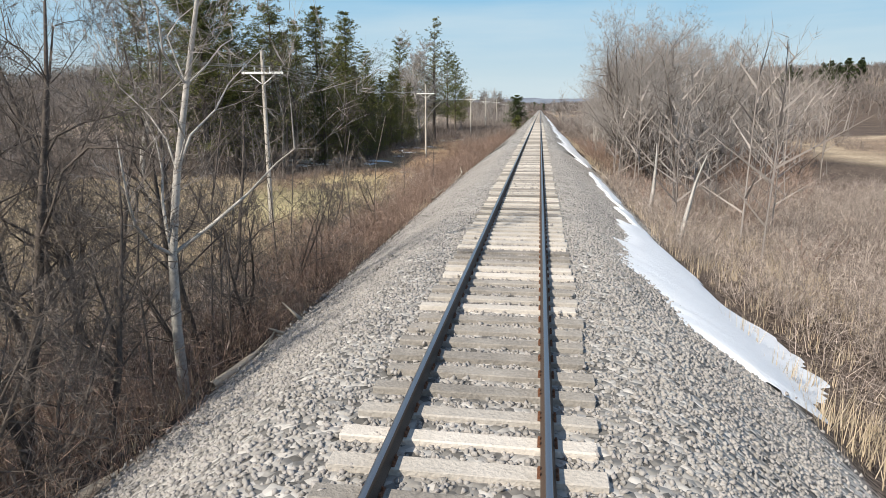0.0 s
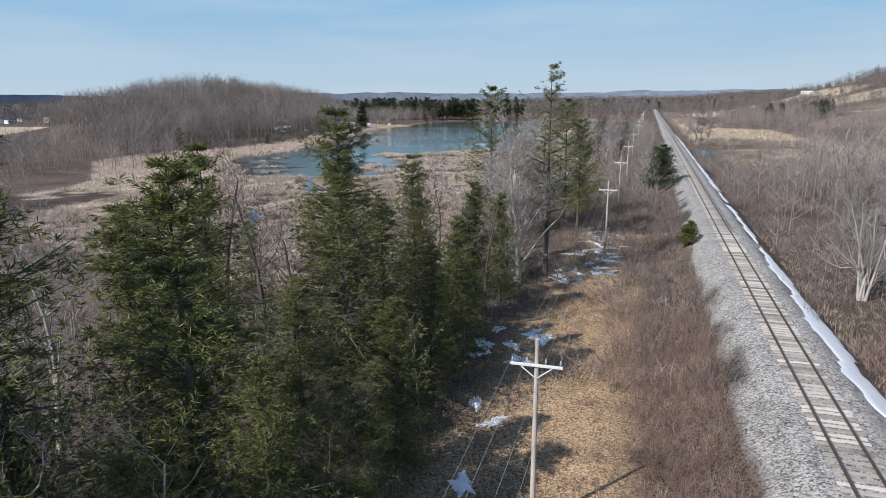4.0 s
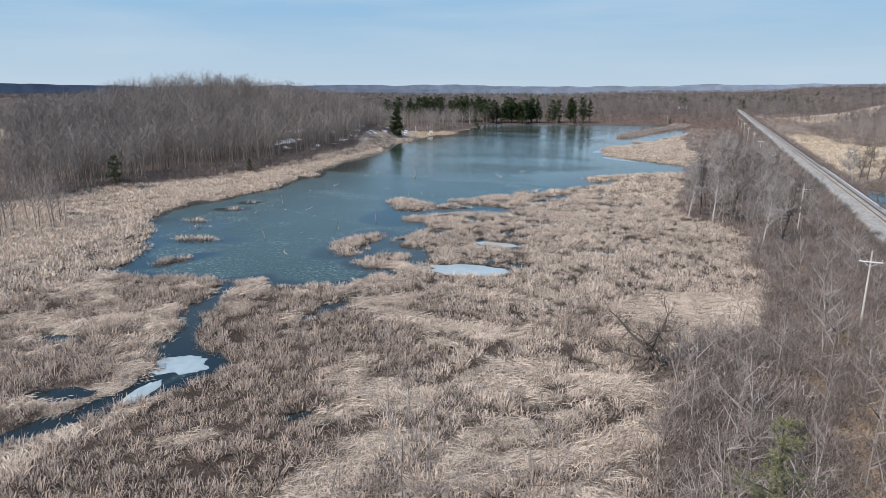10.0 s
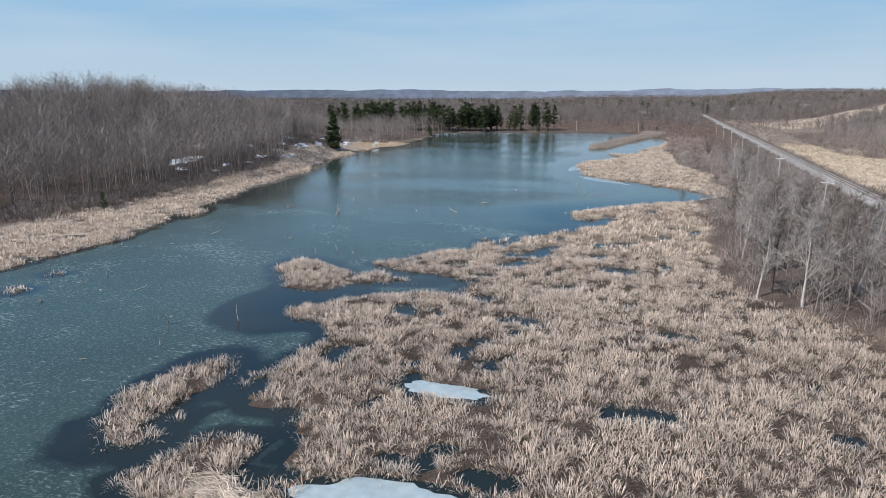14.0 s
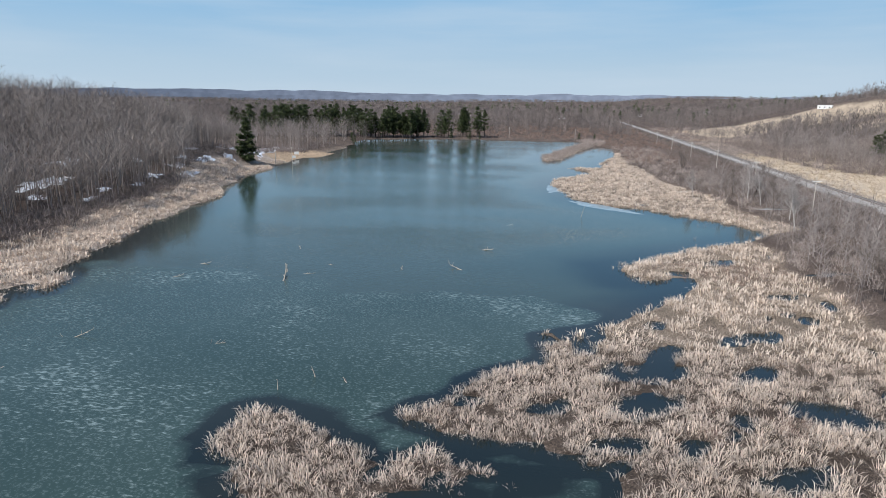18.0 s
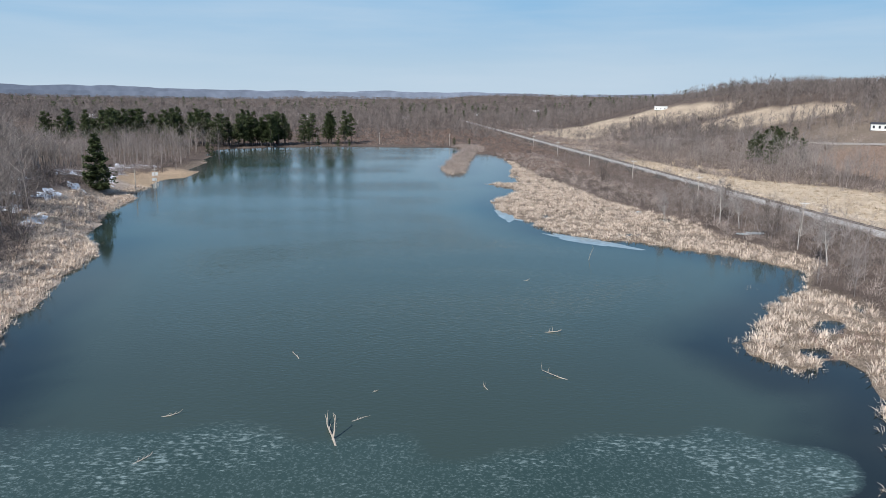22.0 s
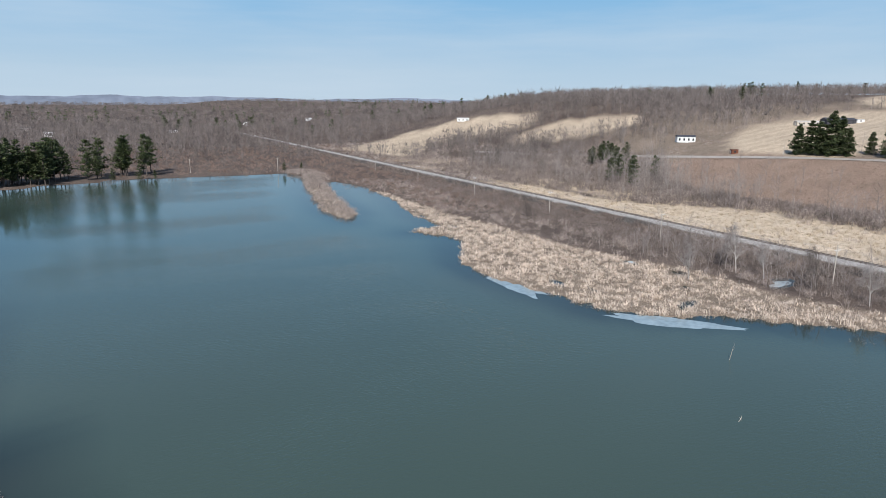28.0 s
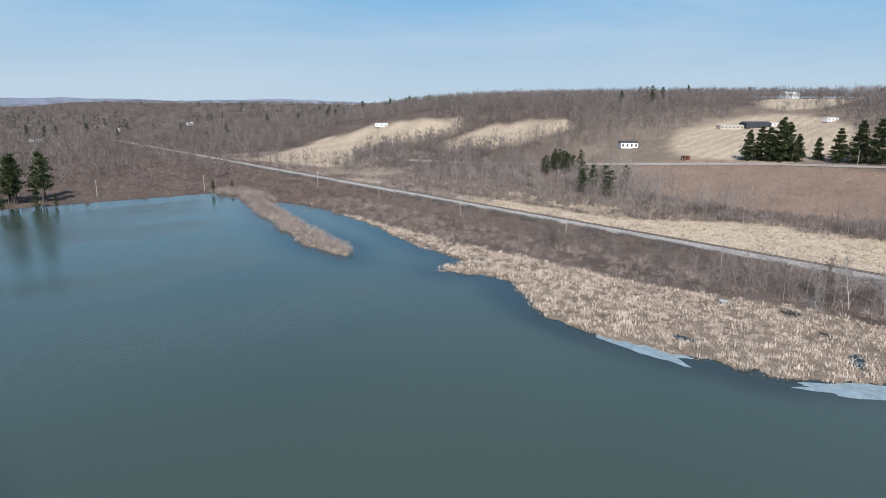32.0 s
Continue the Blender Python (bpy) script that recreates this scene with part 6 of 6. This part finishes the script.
for k in range(34):
    x, y = wrng.uniform(-160, -104), wrng.uniform(250, 345)
    if float(shore(x, y)) < -2:
        log_thing(x, y, wrng.uniform(0.6, 3.0), wrng.uniform(0.05, 0.12), wrng.uniform(0, 6), 20 + k, DW, wrng.random() < 0.3)
for x, y, length, turn in ((-5.9, 16.2, 3.0, 1.2), (-6.1, 12.4, 2.6, 1.0), (-14.5, 73.6, 2.2, 0.2), (7.0, 60, 4.5, 2.0), (6.6, 88, 4.0, 2.6), (-5.9, 44, 3, 1.5), (-6.0, 52, 3.2, 1.3)):
    ob = log_thing(x, y, length, 0.12, turn, int(y), "fallen grey branch at the foot of the bank")
    ob["group"] = "fallen branches beside the track"
    ob.location.z = gz(x, y) + 0.08

# skyline backdrop in two ridges; their haze is painted in the colour
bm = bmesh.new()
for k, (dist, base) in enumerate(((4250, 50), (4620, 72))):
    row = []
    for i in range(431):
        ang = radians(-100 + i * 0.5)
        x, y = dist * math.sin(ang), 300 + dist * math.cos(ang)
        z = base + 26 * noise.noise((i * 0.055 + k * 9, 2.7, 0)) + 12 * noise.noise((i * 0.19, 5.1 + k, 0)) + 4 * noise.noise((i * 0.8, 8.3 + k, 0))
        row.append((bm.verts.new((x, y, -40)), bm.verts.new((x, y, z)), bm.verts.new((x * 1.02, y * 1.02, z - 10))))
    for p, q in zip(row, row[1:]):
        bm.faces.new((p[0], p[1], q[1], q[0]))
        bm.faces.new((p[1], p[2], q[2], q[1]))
tagged(new("backdrop", bm_mesh("backdrop", bm, M_HAZED_HILLS)), "distant wooded hills along the skyline, painted haze blue", "hills", kind="structure")

# ---------------------------------------------------------------- buildings, road and small structures
def house(name, x, y, w, d, h, turn, wall, roof, label, windows=3, pitch=0.35):
    ob = new(name)
    ob.matrix_basis = pose(x, y, gz(x, y) - 0.3, 0, 0, turn)
    bm = bmesh.new()
    box(bm, -w / 2, w / 2, -d / 2, d / 2, 0, h + 0.3)
    part("wall", bm, ob, "", wall)
    bm = bmesh.new()
    rise = d / 2 * pitch
    o = 0.4
    z = h + 0.25
    pts = [(-w / 2 - o, -d / 2 - o, z), (w / 2 + o, -d / 2 - o, z), (w / 2 + o, d / 2 + o, z), (-w / 2 - o, d / 2 + o, z), (-w / 2 - o, 0, z + rise), (w / 2 + o, 0, z + rise)]
    vs = [bm.verts.new(p) for p in pts]
    for f in ((0, 1, 5, 4), (2, 3, 4, 5), (0, 4, 3), (1, 2, 5), (3, 2, 1, 0)):
        bm.faces.new([vs[i] for i in f])
    part("roof", bm, ob, "", roof)
    for k in range(windows):
        for sy in (-1, 1):
            bm = bmesh.new()
            cx = -w / 2 + w * (k + 0.5) / windows
            box(bm, cx - 0.6, cx + 0.6, sy * d / 2 - 0.04, sy * d / 2 + 0.04, h * 0.35, h * 0.78)
            part("window", bm, ob, "dark window", M_DARK)
    bm = bmesh.new()
    box(bm, -w / 2 - 0.04, -w / 2 + 0.04, -0.5, 0.5, 0.3, 2.3)
    part("door", bm, ob, "", M_WHITE)
    return tagged(ob, label, "house" if name != "shed" else "shed", "buildings on the hillside")


house("farmhouse", 365, 691, 24, 10, 3.6, -28, M_ROOF, M_ROOF, "long dark house with a black roof on the hill", 5)
house("farm_building", 343, 702, 22, 6, 3.2, -28, M_TANWALL, M_WHITE, "long low tan building with a pale roof", 6, 0.15)
house("trailer_home", 401, 645, 14, 4.5, 3.0, -15, M_WHITE, M_WHITE, "white trailer home on the slope", 3, 0.1)
house("trailer_home", 380, 682, 6, 3, 2.6, -28, M_WHITE, M_WHITE, "small white trailer beside the dark house", 1, 0.1)
house("white_house", 210, 711, 13, 7, 4.0, -35, M_WHITE, M_ROOF, "white house among bare trees by the road", 4)
house("white_house", 720, 814, 22, 12, 7, -25, M_WHITE, M_WHITE, "large white house on the far ridge", 4)
house("white_house", 177, 987, 13, 6, 3.2, -30, M_WHITE, M_WHITE, "low white house in the open field", 3, 0.2)
house("shed", 189, 652, 4.2, 3.5, 2.6, -30, M_RUST, M_RUST, "small rusty shed at the field edge", 1, 0.1)
hrng = random.Random(5)
for k in range(16):
    if k < 7:
        x, y = hrng.uniform(-760, -560), hrng.uniform(560, 640)
    else:
        x, y = hrng.uniform(-500, 260), hrng.uniform(1150, 1700)
    house("white_house", x, y, hrng.uniform(9, 18), 8, 4, hrng.uniform(0, 90), M_WHITE if hrng.random() < 0.7 else M_TANWALL, M_ROOF if hrng.random() < 0.5 else M_WHITE, "distant house among bare trees", 3)

way = [(238, 470), (219, 540), (206, 590), (186, 645), (165, 700), (140, 770), (118, 850)]
cu_pts = [tuple(np.array(a) * (1 - k / 9) + np.array(b) * k / 9) for a, b in zip(way, way[1:]) for k in range(9)] + [way[-1]]
v, f = [], []
for i, (x, y) in enumerate(cu_pts):
    a = Vector(cu_pts[min(i + 1, len(cu_pts) - 1)]) - Vector(cu_pts[max(i - 1, 0)])
    s = Vector((a.y, -a.x)).normalized() * 3.2
    for t in (-1, 1):
        px_, py_ = x - 7 + s.x * t, y + s.y * t
        v.append((px_, py_, gz(px_, py_) + 0.25))
for i in range(len(cu_pts) - 1):
    f.append((2 * i, 2 * i + 1, 2 * i + 3, 2 * i + 2))
tagged(new("road", mesh_of("road", np.array(v), np.array(f), M_ROAD)), "pale gravel road along the slope", "road", kind="structure")

road_pole = new("utility_pole")
bm = bmesh.new()
bmesh.ops.create_cone(bm, segments=8, radius1=0.16, radius2=0.11, depth=9.0, matrix=Matrix.Translation((0, 0, 4.4)), cap_ends=True)
part("pole", bm, road_pole, "", M_POLE)
bm = bmesh.new()
box(bm, -0.9, 0.9, -0.16, -0.06, 8.3, 8.42)
part("crossarm", bm, road_pole, "", M_POLE)
tagged(road_pole, "plain wooden utility pole", "utility pole", "poles beyond the lake")
spots = [(-75, 792), (-128, 800), (-176, 806), (212, 560), (196, 622), (-214, 558), (-217, 546)]
for k, (x, y) in enumerate(spots):
    m = pose(x, y, gz(x, y) - 0.1, 0, 0, 20)
    if k == 0:
        road_pole.matrix_basis = m
    else:
        copy_thing(road_pole, m)


def sign(x, y, turn, w, h):
    ob = new("sign")
    ob.matrix_basis = pose(x, y, gz(x, y) - 0.1, 0, 0, turn)
    for sx in (-w / 2 + 0.1, w / 2 - 0.1):
        bm = bmesh.new()
        box(bm, sx - 0.06, sx + 0.06, -0.06, 0.06, 0, 2.2)
        part("post", bm, ob, "", M_POLE)
    bm = bmesh.new()
    box(bm, -w / 2, w / 2, -0.10, -0.06, 2.2 - h, 2.25, 0.01)
    part("board", bm, ob, "plain white board", M_WHITE)
    return tagged(ob, "white board sign on two posts by the shore", "sign")


sign(-223, 585, 30, 2.4, 1.4)
sign(-219, 572, 30, 1.6, 1.1)
